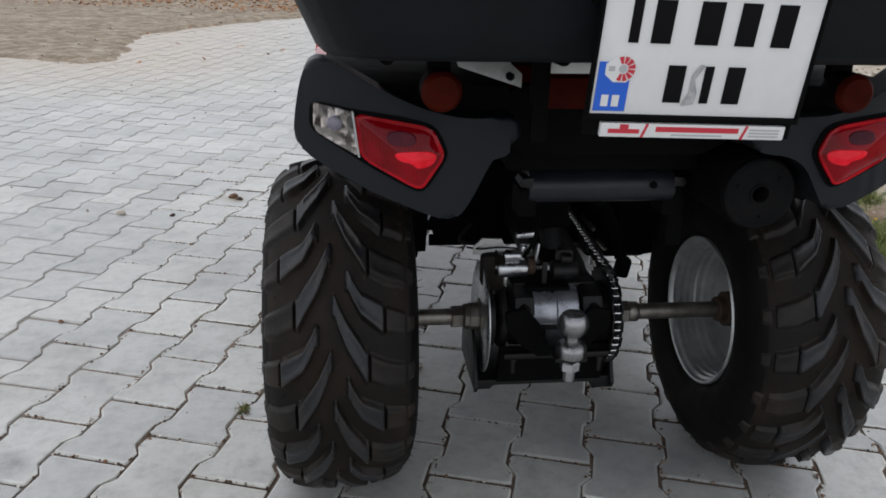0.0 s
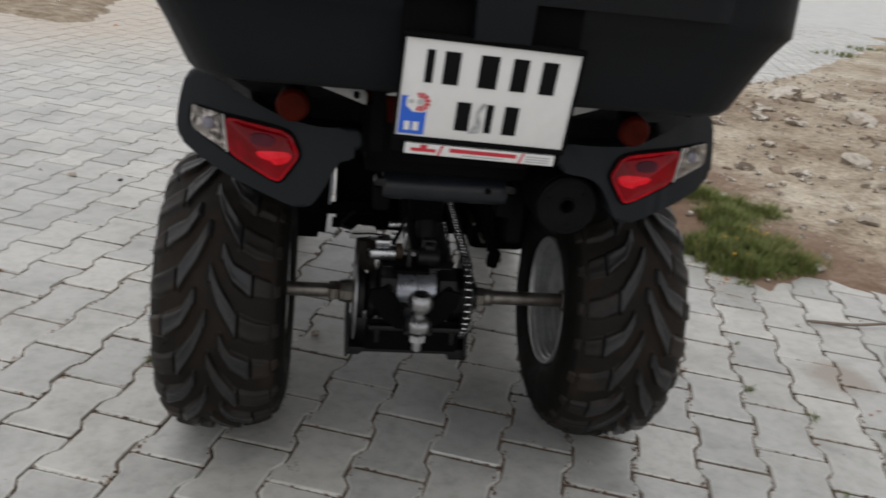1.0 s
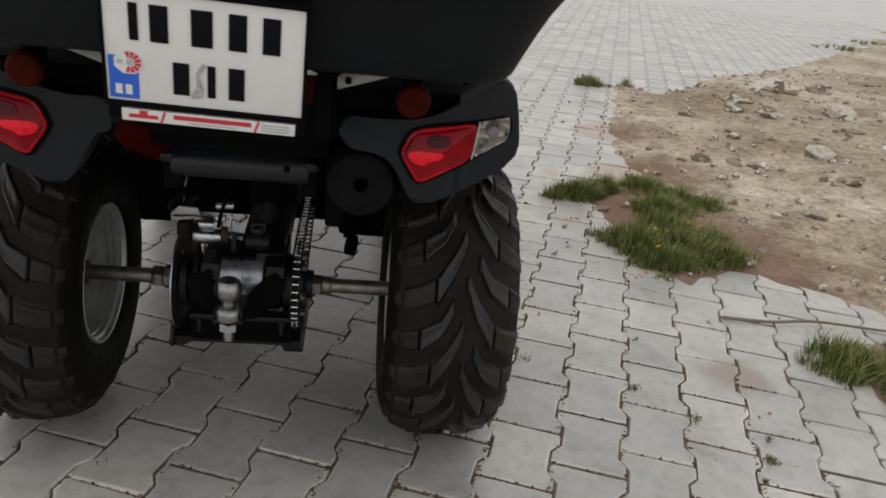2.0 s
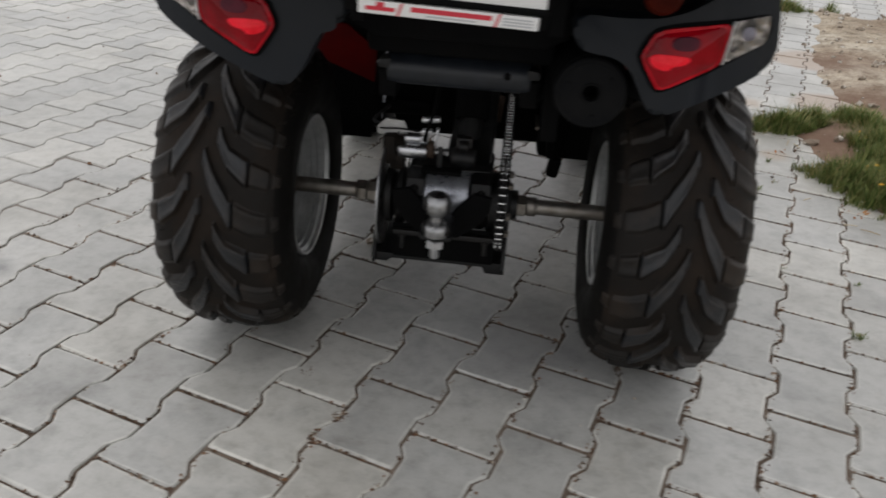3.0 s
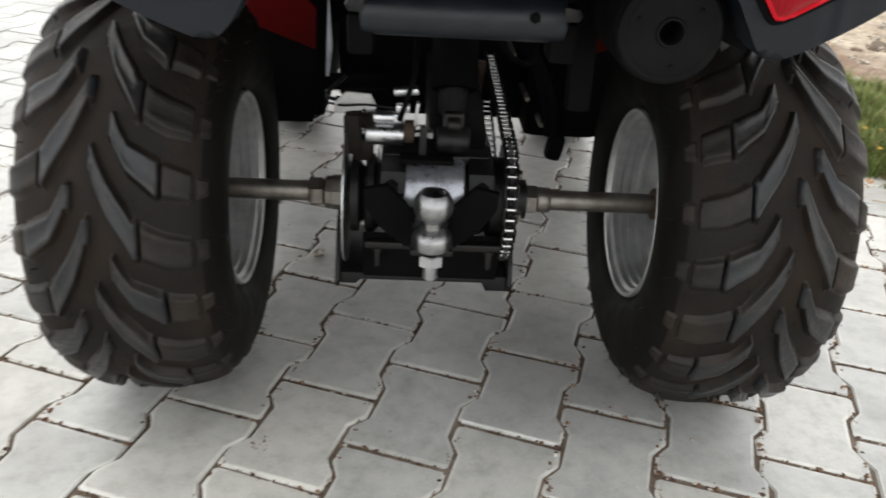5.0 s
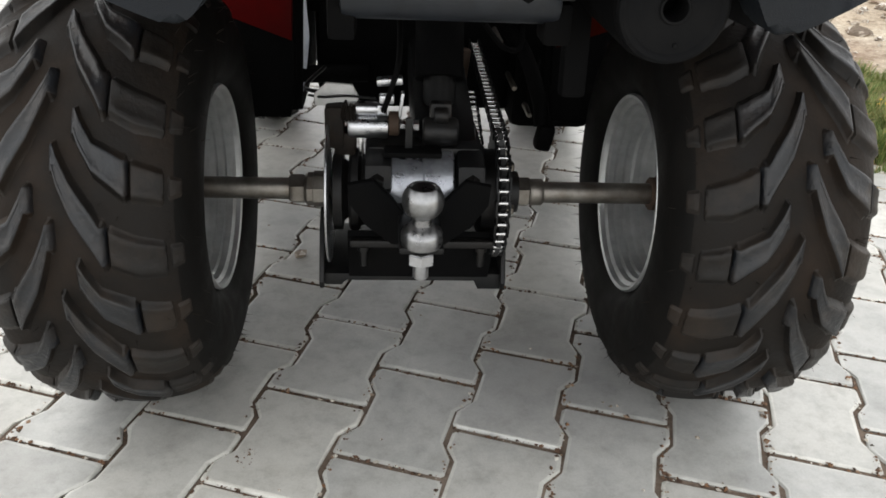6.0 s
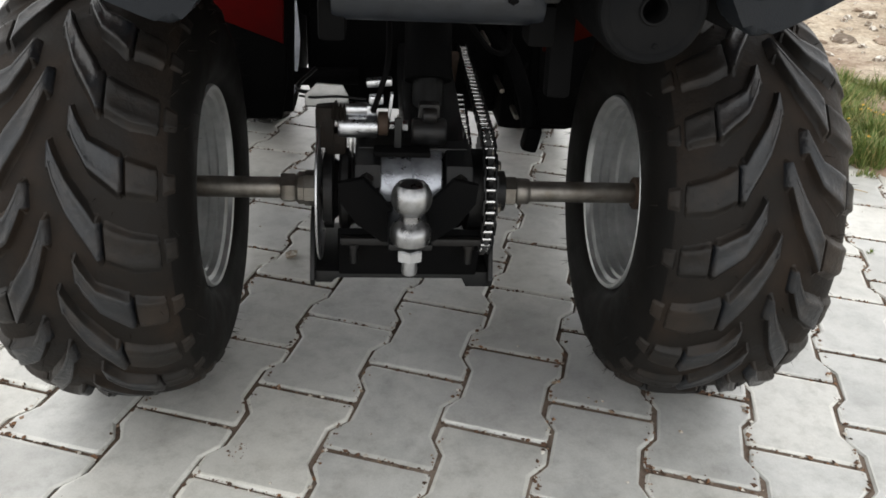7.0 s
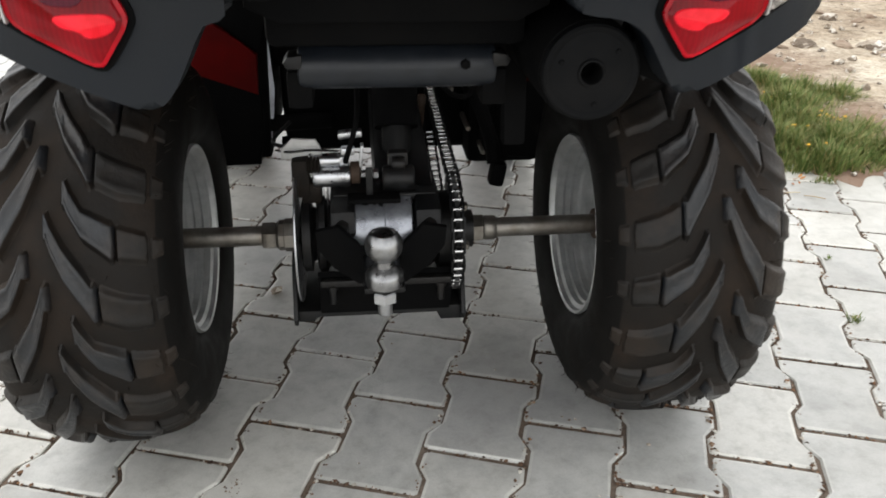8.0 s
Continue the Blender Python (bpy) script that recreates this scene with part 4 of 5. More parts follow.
# rear frame: rounded cross beam with worn end tabs, posts
bm = bmesh.new()
bulge = [(-0.178 + 0.03 * math.cos(radians(a)), 0.610 + 0.027 * math.sin(radians(a))) for a in range(70, 281, 15)]
side_prism(bm, bulge + [(-0.14, 0.58), (-0.14, 0.637)], -0.116, 0.116, 0.007)
part("cross_beam", bm, BEAM, bike, "satin black rounded steel cross beam")
for s in (-1, 1):
    bm = bmesh.new()
    prism(bm, [(s * 0.11, 0.612), (s * 0.128, 0.613), (s * 0.132, 0.620), (s * 0.127, 0.627), (s * 0.11, 0.629)][::s], -0.207, -0.17, 0.003)
    part("beam_tab", bm, IRON, bike, "worn end tab of the beam")
    bm = bmesh.new()
    add_box(bm, (s * 0.115, -0.172, 0.585), (0.03, 0.05, 0.046), (0, 0, 0), 0.006)
    part("beam_bracket", bm, DULLSHADE, bike)
bm = bmesh.new()
lathe(bm, [(-0.211, 0.005), (-0.210, 0.0062), (-0.202, 0.0062)], (0.078, 0, 0.616), axis="Y", flat=6)
part("beam_bolt", bm, DULLSHADE, bike)
bm = bmesh.new()
add_box(bm, (0.158, -0.10, 0.555), (0.03, 0.03, 0.15), (-8, 0, 0), 0.006)
part("frame_post", bm, DULLSHADE, bike)
for x in (-0.13, 0.13):
    bm = bmesh.new()
    tube(bm, curve_points([(x, -0.18, 0.68), (x, 0.1, 0.62), (x, 0.35, 0.52), (x, 0.62, 0.36), (x, 1.0, 0.34)]), 0.016, 14)
    part("frame_tube", bm, DULLSHADE, bike)
bm = bmesh.new()
add_box(bm, (0.0, -0.1, 0.66), (0.30, 0.2, 0.05), (0, 0, 0), 0.012)
part("tail_bracket", bm, DULLSHADE, bike)
# bent grey metal splash plate beside the engine
bm = bmesh.new()
prism(bm, [(-0.238, 0.318), (-0.222, 0.306), (-0.212, 0.335), (-0.204, 0.39), (-0.200, 0.43), (-0.205, 0.53), (-0.242, 0.53), (-0.238, 0.42)], 0.355, 0.359, 0.0012)
part("splash_plate", bm, SPLASH, bike, "bent grey metal splash plate")

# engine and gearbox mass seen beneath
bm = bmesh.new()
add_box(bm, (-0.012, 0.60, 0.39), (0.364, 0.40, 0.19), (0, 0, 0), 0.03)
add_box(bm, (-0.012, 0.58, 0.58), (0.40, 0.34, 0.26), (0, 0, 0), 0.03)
part("engine", bm, DULLSHADE, bike, "dark greasy engine block")
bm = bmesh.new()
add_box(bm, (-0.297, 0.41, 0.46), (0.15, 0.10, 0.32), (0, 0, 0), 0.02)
part("battery_box", bm, DULLSHADE, bike, "black plastic side box")
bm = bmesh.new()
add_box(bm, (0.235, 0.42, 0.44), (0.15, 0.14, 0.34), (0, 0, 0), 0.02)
part("air_box", bm, DULLSHADE, bike, "black plastic air box")
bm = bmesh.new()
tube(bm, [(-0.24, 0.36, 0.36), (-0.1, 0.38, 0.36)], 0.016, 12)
part("frame_brace", bm, DULLSHADE, bike)
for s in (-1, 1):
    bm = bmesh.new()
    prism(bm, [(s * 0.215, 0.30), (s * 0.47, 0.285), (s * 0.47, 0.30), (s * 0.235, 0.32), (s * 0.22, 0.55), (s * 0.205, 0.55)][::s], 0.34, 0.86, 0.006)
    part("footwell", bm, DULLSHADE, bike, "black plastic footwell")
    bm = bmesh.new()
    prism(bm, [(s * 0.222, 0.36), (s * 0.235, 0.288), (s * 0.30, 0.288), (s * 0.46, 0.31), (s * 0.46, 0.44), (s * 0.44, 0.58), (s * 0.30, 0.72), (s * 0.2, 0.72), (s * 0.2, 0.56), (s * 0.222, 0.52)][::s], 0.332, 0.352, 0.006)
    part("mud_guard", bm, DULLSHADE, bike, "black plastic mud guard")
bm = bmesh.new()
tube(bm, curve_points([(0.13, 0.42, 0.46), (0.165, 0.3, 0.43), (0.185, 0.22, 0.37), (0.19, 0.2, 0.33)]), 0.013, 12)
add_box(bm, (0.196, 0.2, 0.312), (0.028, 0.035, 0.045), (0, 10, 0), 0.009)
part("gear_lever", bm, DULLSHADE, bike)
bm = bmesh.new()
prism(bm, [(0.06, 0.322), (0.112, 0.325), (0.118, 0.34), (0.11, 0.352), (0.06, 0.35)], 0.44, 0.48, 0.005)
part("gear_cover", bm, ALLOY, bike, "pale metal gearbox cover")
for x, y, z, r in ((0.141, 0.3, 0.49, 0.007), (0.154, 0.3, 0.366, 0.005), (0.185, 0.3, 0.318, 0.005), (0.11, 0.2, 0.47, 0.004)):
    bm = bmesh.new()
    lathe(bm, [(y - 0.012, r * 0.8), (y - 0.01, r), (y + 0.08, r)], (x, 0, z), axis="Y", flat=6)
    part("bolt", bm, STEEL, bike)
for pts in ([(0.07, 0.1, 0.52), (0.11, 0.16, 0.47), (0.15, 0.24, 0.45), (0.17, 0.36, 0.47)], [(0.19, 0.28, 0.42), (0.175, 0.26, 0.37), (0.19, 0.25, 0.32)]):
    bm = bmesh.new()
    tube(bm, curve_points(pts), 0.0045, 8)
    part("hose", bm, DULLSHADE, bike)
bm = bmesh.new()
add_box(bm, (0.066, 0.3, 0.40), (0.014, 0.02, 0.06), (0, 6, 0), 0.004)
part("spring_clip", bm, RUST, bike, "rusty spring clip")
bm = bmesh.new()
tube(bm, [(-0.2, 0.42, 0.3), (0.24, 0.42, 0.3)], 0.014, 12)
part("frame_crossbar", bm, DULLSHADE, bike)
bm = bmesh.new()
tube(bm, curve_points([(-0.155, 0.1, 0.45), (-0.18, 0.06, 0.43), (-0.135, 0.02, 0.435), (-0.12, 0.0, 0.43)]), 0.003, 8)
part("cable", bm, BLACK, bike)

# exhaust silencer: drum with a flat cap and a set-in bore
EX, EZ, BORE = 0.203, 0.627, 0.0125
bm = bmesh.new()
lathe(bm, [(-0.283, 0.0535), (-0.291, 0.0545), (-0.296, 0.053), (-0.298, 0.050), (-0.2965, 0.046), (-0.295, 0.044), (-0.295, 0.020), (-0.2955, BORE + 0.0035), (-0.2985, BORE + 0.002), (-0.2985, BORE), (-0.255, BORE), (-0.255, 0.05)], (EX, 0, EZ), axis="Y", seg=56, closed=True)
part("silencer_cap", bm, MUFFLER, bike, "dull dark grey silencer end cap", 30)
bm = bmesh.new()
lathe(bm, [(-0.285, 0.051), (-0.284, 0.0555), (-0.275, 0.0575), (0.12, 0.0585), (0.14, 0.05)], (EX, 0, EZ), axis="Y", seg=56)
for f in [f for f in bm.faces if f.calc_center_median().y < -0.2849 and len(f.verts) > 20]:
    bm.faces.remove(f)
part("silencer", bm, DULLSHADE, bike, "black round exhaust silencer")
bm = bmesh.new()
lathe(bm, [(-0.2555, 0.0122), (-0.255, 0.0124), (-0.25, 0.0124)], (EX, 0, EZ), axis="Y", seg=32)
part("tailpipe_bore", bm, DULLSHADE, bike)
for t in (160, 280, 40):
    bm = bmesh.new()
    lathe(bm, [(-0.297, 0.002), (-0.296, 0.003), (-0.294, 0.003)], (EX + 0.036 * math.cos(radians(t)), 0, EZ + 0.036 * math.sin(radians(t))), axis="Y", flat=6)
    part("silencer_rivet", bm, MUFFLER, bike)

# fenders with tail lamps
LEFT_PANEL = [(-0.445, 0.800), (-0.426, 0.818), (-0.398, 0.808), (-0.34, 0.776), (-0.281, 0.750), (-0.219, 0.739), (-0.162, 0.748), (-0.155, 0.712), (-0.190, 0.700), (-0.226, 0.625), (-0.244, 0.606), (-0.262, 0.604), (-0.364, 0.648), (-0.450, 0.696), (-0.459, 0.72)]
RIGHT_PANEL = [(0.438, 0.800), (0.420, 0.818), (0.398, 0.808), (0.36, 0.784), (0.302, 0.748), (0.231, 0.742), (0.170, 0.745), (0.162, 0.728), (0.170, 0.700), (0.188, 0.692), (0.225, 0.689), (0.250, 0.674), (0.268, 0.642), (0.283, 0.615), (0.300, 0.608), (0.364, 0.640), (0.446, 0.685), (0.454, 0.71)]
LAMP = [(-0.432, 0.762), (-0.379, 0.751), (-0.288, 0.736), (-0.272, 0.727), (-0.258, 0.697), (-0.263, 0.685), (-0.288, 0.648), (-0.300, 0.648), (-0.372, 0.691), (-0.427, 0.721), (-0.433, 0.73)]
CLEAR_PART = [(-0.430, 0.760), (-0.3795, 0.7505), (-0.3725, 0.693), (-0.426, 0.722), (-0.431, 0.731)]
RED_PART = [(-0.379, 0.7495), (-0.289, 0.734), (-0.274, 0.726), (-0.261, 0.697), (-0.265, 0.686), (-0.289, 0.651), (-0.299, 0.651), (-0.372, 0.693)]


def soften(outline, rounds=2, cut=0.25):
    """Cuts the corners of an outline round."""
    for _ in range(rounds):
        closed = outline + outline[:1]
        outline = [p for (a, b), (c, d) in zip(closed, closed[1:]) for p in ((a + cut * (c - a), b + cut * (d - b)), (c - cut * (c - a), d - cut * (d - b)))]
    return outline


LEFT_PANEL, RIGHT_PANEL, LAMP = soften(LEFT_PANEL), soften(RIGHT_PANEL), soften(LAMP, 2, 0.2)
RED_PART, CLEAR_PART = soften(RED_PART, 2, 0.1), soften(CLEAR_PART, 1, 0.06)


def lean(bm):
    """The panels lean: their lower edge reaches a little further back, and the outer edge runs forward."""
    for k in range(-6, 7):
        at = math.copysign(0.31 + 0.022 * abs(k), k)
        if k:
            bmesh.ops.bisect_plane(bm, geom=bm.verts[:] + bm.edges[:] + bm.faces[:], plane_co=(at, 0, 0), plane_no=(1, 0, 0))
    for v in bm.verts:
        v.co.y += 0.10 * (v.co.z - 0.71) + 1.9 * max(0.0, abs(v.co.x) - 0.335) ** 2


def mirrored(outline, s):
    return outline if s < 0 else [(-x, z) for x, z in reversed(outline)]


def grown(outline, by):
    cx = sum(x for x, _ in outline) / len(outline)
    cz = sum(z for _, z in outline) / len(outline)
    return [(x + by * (x - cx) / math.hypot(x - cx, z - cz), z + by * (z - cz) / math.hypot(x - cx, z - cz)) for x, z in outline]


def pillow(bm, outline, back, front, bulge, drop=0.0):
    """An outline made solid, with a softly domed rear face; drop lowers the dome's crown."""
    cx = sum(x for x, _ in outline) / len(outline)
    cz = sum(z for _, z in outline) / len(outline) - drop
    closed = outline + outline[:1]
    dense = [(a + (c - a) * k / 3, b + (d - b) * k / 3) for (a, b), (c, d) in zip(closed, closed[1:]) for k in range(3)]
    loops = [[bm.verts.new((x, back, z)) for x, z in dense]]
    for k in (1.0, 0.985, 0.94, 0.86, 0.74, 0.58, 0.4, 0.2):
        y = front + (0.0025 if k == 1.0 else 0.0006 if k == 0.985 else 0.0) - bulge * (1 - k * k)
        loops.append([bm.verts.new((cx + (x - cx) * k, y, cz + (z - cz) * k)) for x, z in dense])
    n = len(dense)
    for p, q in zip(loops, loops[1:]):
        for i in range(n):
            bm.faces.new((p[i], p[(i + 1) % n], q[(i + 1) % n], q[i]))
    tip = bm.verts.new((cx, front - bulge, cz))
    for i in range(n):
        bm.faces.new((loops[-1][i], loops[-1][(i + 1) % n], tip))
    bm.faces.new(loops[0][::-1])


def lay_on_dome(bm, outline, front, bulge, drop, proud):
    """Bends a flat inlay to the dome that pillow() gives an outline, a little proud of it."""
    cx = sum(x for x, _ in outline) / len(outline)
    cz = sum(z for _, z in outline) / len(outline) - drop
    for v in bm.verts:
        dx, dz, k = v.co.x - cx, v.co.z - cz, 0.0
        for (ax, az), (bx2, bz2) in zip(outline, outline[1:] + outline[:1]):
            ex, ez = bx2 - ax, bz2 - az
            den = dx * ez - dz * ex
            if abs(den) > 1e-12:
                far = ((ax - cx) * ez - (az - cz) * ex) / den
                along_edge = ((ax - cx) * dz - (az - cz) * dx) / den
                if far > 0 and -1e-6 <= along_edge <= 1 + 1e-6:
                    k = max(k, 1 / far)
        v.co.y += front - bulge * (1 - min(1.0, k) ** 2) - proud


# dark bulb and bright facet, painted as inlays on the opaque red lens
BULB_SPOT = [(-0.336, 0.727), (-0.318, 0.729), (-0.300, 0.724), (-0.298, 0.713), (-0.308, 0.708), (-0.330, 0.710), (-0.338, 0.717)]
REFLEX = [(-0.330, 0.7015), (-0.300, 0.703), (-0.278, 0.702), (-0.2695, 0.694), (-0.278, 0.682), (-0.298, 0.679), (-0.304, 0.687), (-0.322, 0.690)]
for s, panel in ((-1, LEFT_PANEL), (1, RIGHT_PANEL)):
    bm = bmesh.new()
    prism(bm, panel if s < 0 else panel[::-1], -0.318, -0.262, 0.009, 5)
    lean(bm)
    part("fender_panel", bm, PLASTIC, bike, "matt black grained plastic rear fender")
    lamp = empty("tail_lamp", None, bike)
    tagged(lamp, "red and clear tail lamp")
    bm = bmesh.new()
    prism(bm, mirrored(grown(LAMP, 0.0035), s), -0.3205, -0.300, 0.003)
    lean(bm)
    part("lamp_bezel", bm, DULLSHADE, lamp, "black lamp surround")
    for name, outline, material, words in (("red_lens", RED_PART, REDLENS, "glossy red lens"), ("clear_lens", CLEAR_PART, CLEARLENS, "clear indicator lens")):
        bm = bmesh.new()
        if name == "red_lens":
            dome = mirrored(grown(outline, -0.0024), s)
            pillow(bm, dome, -0.3225, -0.3255, 0.012, 0.012)
        else:
            pillow(bm, mirrored(outline, s), -0.3225, -0.3262, 0.0035)
        lean(bm)
        lens_part = part(name, bm, material, lamp, words, 60)
        lens_part.visible_shadow = name != "clear_lens"
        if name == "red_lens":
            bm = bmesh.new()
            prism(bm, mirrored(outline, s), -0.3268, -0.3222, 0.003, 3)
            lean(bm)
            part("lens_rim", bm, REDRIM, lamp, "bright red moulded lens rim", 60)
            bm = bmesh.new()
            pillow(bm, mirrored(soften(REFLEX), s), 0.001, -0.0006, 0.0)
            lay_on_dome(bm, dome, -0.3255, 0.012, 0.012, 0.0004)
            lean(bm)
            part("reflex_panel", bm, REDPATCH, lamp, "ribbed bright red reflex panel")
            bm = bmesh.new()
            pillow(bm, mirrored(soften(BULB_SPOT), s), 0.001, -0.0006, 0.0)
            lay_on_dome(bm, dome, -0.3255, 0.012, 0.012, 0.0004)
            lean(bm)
            part("bulb_spot", bm, BULBSHADE, lamp, "dark inlay on the red lens in place of the bulb")
        bm = bmesh.new()
        pillow(bm, mirrored(grown(outline, -0.004 if name == "red_lens" else 0.0), s), -0.3205, -0.3214, 0.0006)
        lean(bm)
        part("lamp_mirror", bm, MIRROR, lamp)
    bm = bmesh.new()
    prism(bm, mirrored([(-0.3815, 0.7515), (-0.3788, 0.7512), (-0.3712, 0.6925), (-0.3738, 0.694)], s), -0.3292, -0.3215, 0.0008)
    lean(bm)
    part("lens_seam", bm, PALEMETAL, lamp, "pale edge between the two lenses")
    bm = bmesh.new()
    lathe(bm, [(-0.3266, 0.003), (-0.3258, 0.006), (-0.3245, 0.0085), (-0.3222, 0.0095)], (s * 0.403, 0, 0.735), axis="Y", seg=20)
    lean(bm)
    part("bulb", bm, SMOKED, lamp, "smoky indicator bulb")
    # red wing over the tyre, black shelf behind the panel, red inner fender and black flap
    bm = bmesh.new()
    wing = [(s * 0.215, 0.735), (s * 0.26, 0.744), (s * 0.40, 0.75), (s * 0.434, 0.742), (s * 0.444, 0.70), (s * 0.450, 0.70), (s * 0.444, 0.754), (s * 0.405, 0.761), (s * 0.255, 0.754), (s * 0.205, 0.745)]
    prism(bm, wing[::s], -0.205, 0.34, 0.0)
    part("wing", bm, RED, bike, "glossy red plastic wing over the tyre")
    # added black block keeps the gap behind the lamp panel dark
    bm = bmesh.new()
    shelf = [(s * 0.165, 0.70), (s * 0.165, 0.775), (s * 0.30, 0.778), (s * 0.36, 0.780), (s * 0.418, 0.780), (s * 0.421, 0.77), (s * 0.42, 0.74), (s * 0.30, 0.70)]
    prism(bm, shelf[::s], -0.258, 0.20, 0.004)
    part("fender_shelf", bm, DULLSHADE, bike, "black plastic behind the lamps")
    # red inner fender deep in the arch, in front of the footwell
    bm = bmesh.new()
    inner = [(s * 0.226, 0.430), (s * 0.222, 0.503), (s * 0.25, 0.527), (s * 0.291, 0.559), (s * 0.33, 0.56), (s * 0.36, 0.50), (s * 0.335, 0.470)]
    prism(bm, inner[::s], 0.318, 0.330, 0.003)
    # shade is put into the colour, deeper on the right side
    part("inner_fender", bm, REDSHADE if s < 0 else DARKRED, bike, "red plastic inner fender")
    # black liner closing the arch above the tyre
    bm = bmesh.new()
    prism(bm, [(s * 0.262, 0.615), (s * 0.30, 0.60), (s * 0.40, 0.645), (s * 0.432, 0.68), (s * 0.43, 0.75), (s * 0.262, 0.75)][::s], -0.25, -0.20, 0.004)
    part("arch_liner", bm, DULLSHADE, bike, "black arch liner")
    # round reflector on a stalk below the box
    bm = bmesh.new()
    lathe(bm, [(-0.372, 0.020), (-0.368, 0.0245), (-0.362, 0.0258)], (s * 0.271, 0, 0.785), axis="Y", seg=40)
    part("reflector", bm, DARKRED, bike, "round dark red rear reflector")
    bm = bmesh.new()
    lathe(bm, [(-0.363, 0.0258), (-0.358, 0.0265), (-0.330, 0.025), (-0.318, 0.02)], (s * 0.271, 0, 0.785), axis="Y", seg=40)
    add_box(bm, (s * 0.271, -0.32, 0.82), (0.03, 0.02, 0.05), (0, 0, 0), 0.004)
    part("reflector_mount", bm, DULLSHADE, bike)

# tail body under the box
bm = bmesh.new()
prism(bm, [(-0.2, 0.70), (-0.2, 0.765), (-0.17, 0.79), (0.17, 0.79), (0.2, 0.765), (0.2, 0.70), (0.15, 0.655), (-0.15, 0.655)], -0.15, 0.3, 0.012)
part("tail_body", bm, REDSHADE, bike, "red plastic tail section")
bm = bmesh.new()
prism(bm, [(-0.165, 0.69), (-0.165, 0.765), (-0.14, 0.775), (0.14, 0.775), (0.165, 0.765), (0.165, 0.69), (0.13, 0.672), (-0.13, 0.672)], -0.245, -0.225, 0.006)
part("tail_panel", bm, DULLSHADE, bike, "black plastic panel behind the plate")
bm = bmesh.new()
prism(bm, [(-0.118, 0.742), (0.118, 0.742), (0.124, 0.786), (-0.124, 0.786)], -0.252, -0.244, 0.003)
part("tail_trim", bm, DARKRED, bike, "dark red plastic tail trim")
bm = bmesh.new()
add_box(bm, (0.0, -0.31, 0.811), (0.285, 0.012, 0.02), (0, 0, 0), 0.003)
part("rack_bar", bm, WHITE, bike, "white painted flat rack bar")
for s in (-1, 1):
    # pale sheet: the bright sky reflection under the box is put into its colour
    bm = bmesh.new()
    prism(bm, [(s * 0.242, 0.806), (s * 0.158, 0.780), (s * 0.157, 0.797), (s * 0.176, 0.815), (s * 0.246, 0.821)][::-s], -0.302, -0.296, 0.0015)
    for v in bm.verts:
        v.co.y += 0.3 * (v.co.z - 0.78)
    part("rack_bracket", bm, PALEMETAL, bike, "pale sheet under the rack, bright by its colour")
    bm = bmesh.new()
    lathe(bm, [(-0.306, 0.004), (-0.305, 0.0058), (-0.285, 0.0058)], (s * 0.174, 0, 0.795), axis="Y", flat=6)
    part("bracket_bolt", bm, DULLSHADE, bike)
    bm = bmesh.new()
    add_box(bm, (s * 0.139, -0.325, 0.775), (0.022, 0.02, 0.125), (0, 0, 0), 0.003)
    part("rack_post", bm, DULLSHADE, bike)
for x in (-0.34, -0.13, 0.13, 0.34):
    bm = bmesh.new()
    tube(bm, curve_points([(x, -0.40, 0.832), (x, -0.2, 0.826), (x, 0.1, 0.826)]), 0.010, 10)
    part("rack_tube", bm, DULLSHADE, bike)

# front end: seat, hood, mudguards and handlebar
bm = bmesh.new()
side_prism(bm, [(0.16, 0.80), (0.16, 0.86), (0.20, 0.875), (0.42, 0.835), (0.62, 0.835), (0.80, 0.88), (0.86, 0.87), (0.84, 0.80), (0.55, 0.765)], -0.15, 0.15, 0.03)
part("seat", bm, PLASTIC, bike, "black padded seat")
bm = bmesh.new()
side_prism(bm, [(0.80, 0.60), (0.78, 0.84), (0.88, 0.90), (1.05, 0.90), (1.32, 0.80), (1.42, 0.70), (1.40, 0.58)], -0.17, 0.17, 0.03)
part("hood", bm, RED, bike, "glossy red front bodywork")
for s in (-1, 1):
    bm = bmesh.new()
    arch = [(1.18 + 0.36 * math.cos(radians(a)), 0.36 + 0.36 * math.sin(radians(a))) for a in range(20, 166, 12)]
    arch += [(1.18 + 0.345 * math.cos(radians(a)), 0.36 + 0.345 * math.sin(radians(a))) for a in range(160, 19, -12)]
    side_prism(bm, arch, s * 0.16, s * 0.47, 0.004)
    part("front_mudguard", bm, RED, bike, "red front mudguard")
    bm = bmesh.new()
    tube(bm, [(s * 0.14, 1.14, 0.36), (s * 0.35, 1.18, 0.294)], 0.018, 12)
    part("front_arm", bm, BLACK, bike)
bm = bmesh.new()
tube(bm, curve_points([(-0.38, 0.72, 1.02), (-0.24, 0.78, 1.03), (-0.1, 0.88, 0.97), (0.1, 0.88, 0.97), (0.24, 0.78, 1.03), (0.38, 0.72, 1.02)]), 0.012, 12)
bar = part("handlebar", bm, BLACK, bike, "black handlebar")
for s in (-1, 1):
    bm = bmesh.new()
    tube(bm, [(s * 0.28, 0.762, 1.028), (s * 0.385, 0.718, 1.02)], 0.017, 14)
    part("grip", bm, RUBBER, bar)
bm = bmesh.new()
tube(bm, [(0, 0.88, 0.97), (0, 1.0, 0.70)], 0.02, 12)
part("steering_column", bm, BLACK, bike)

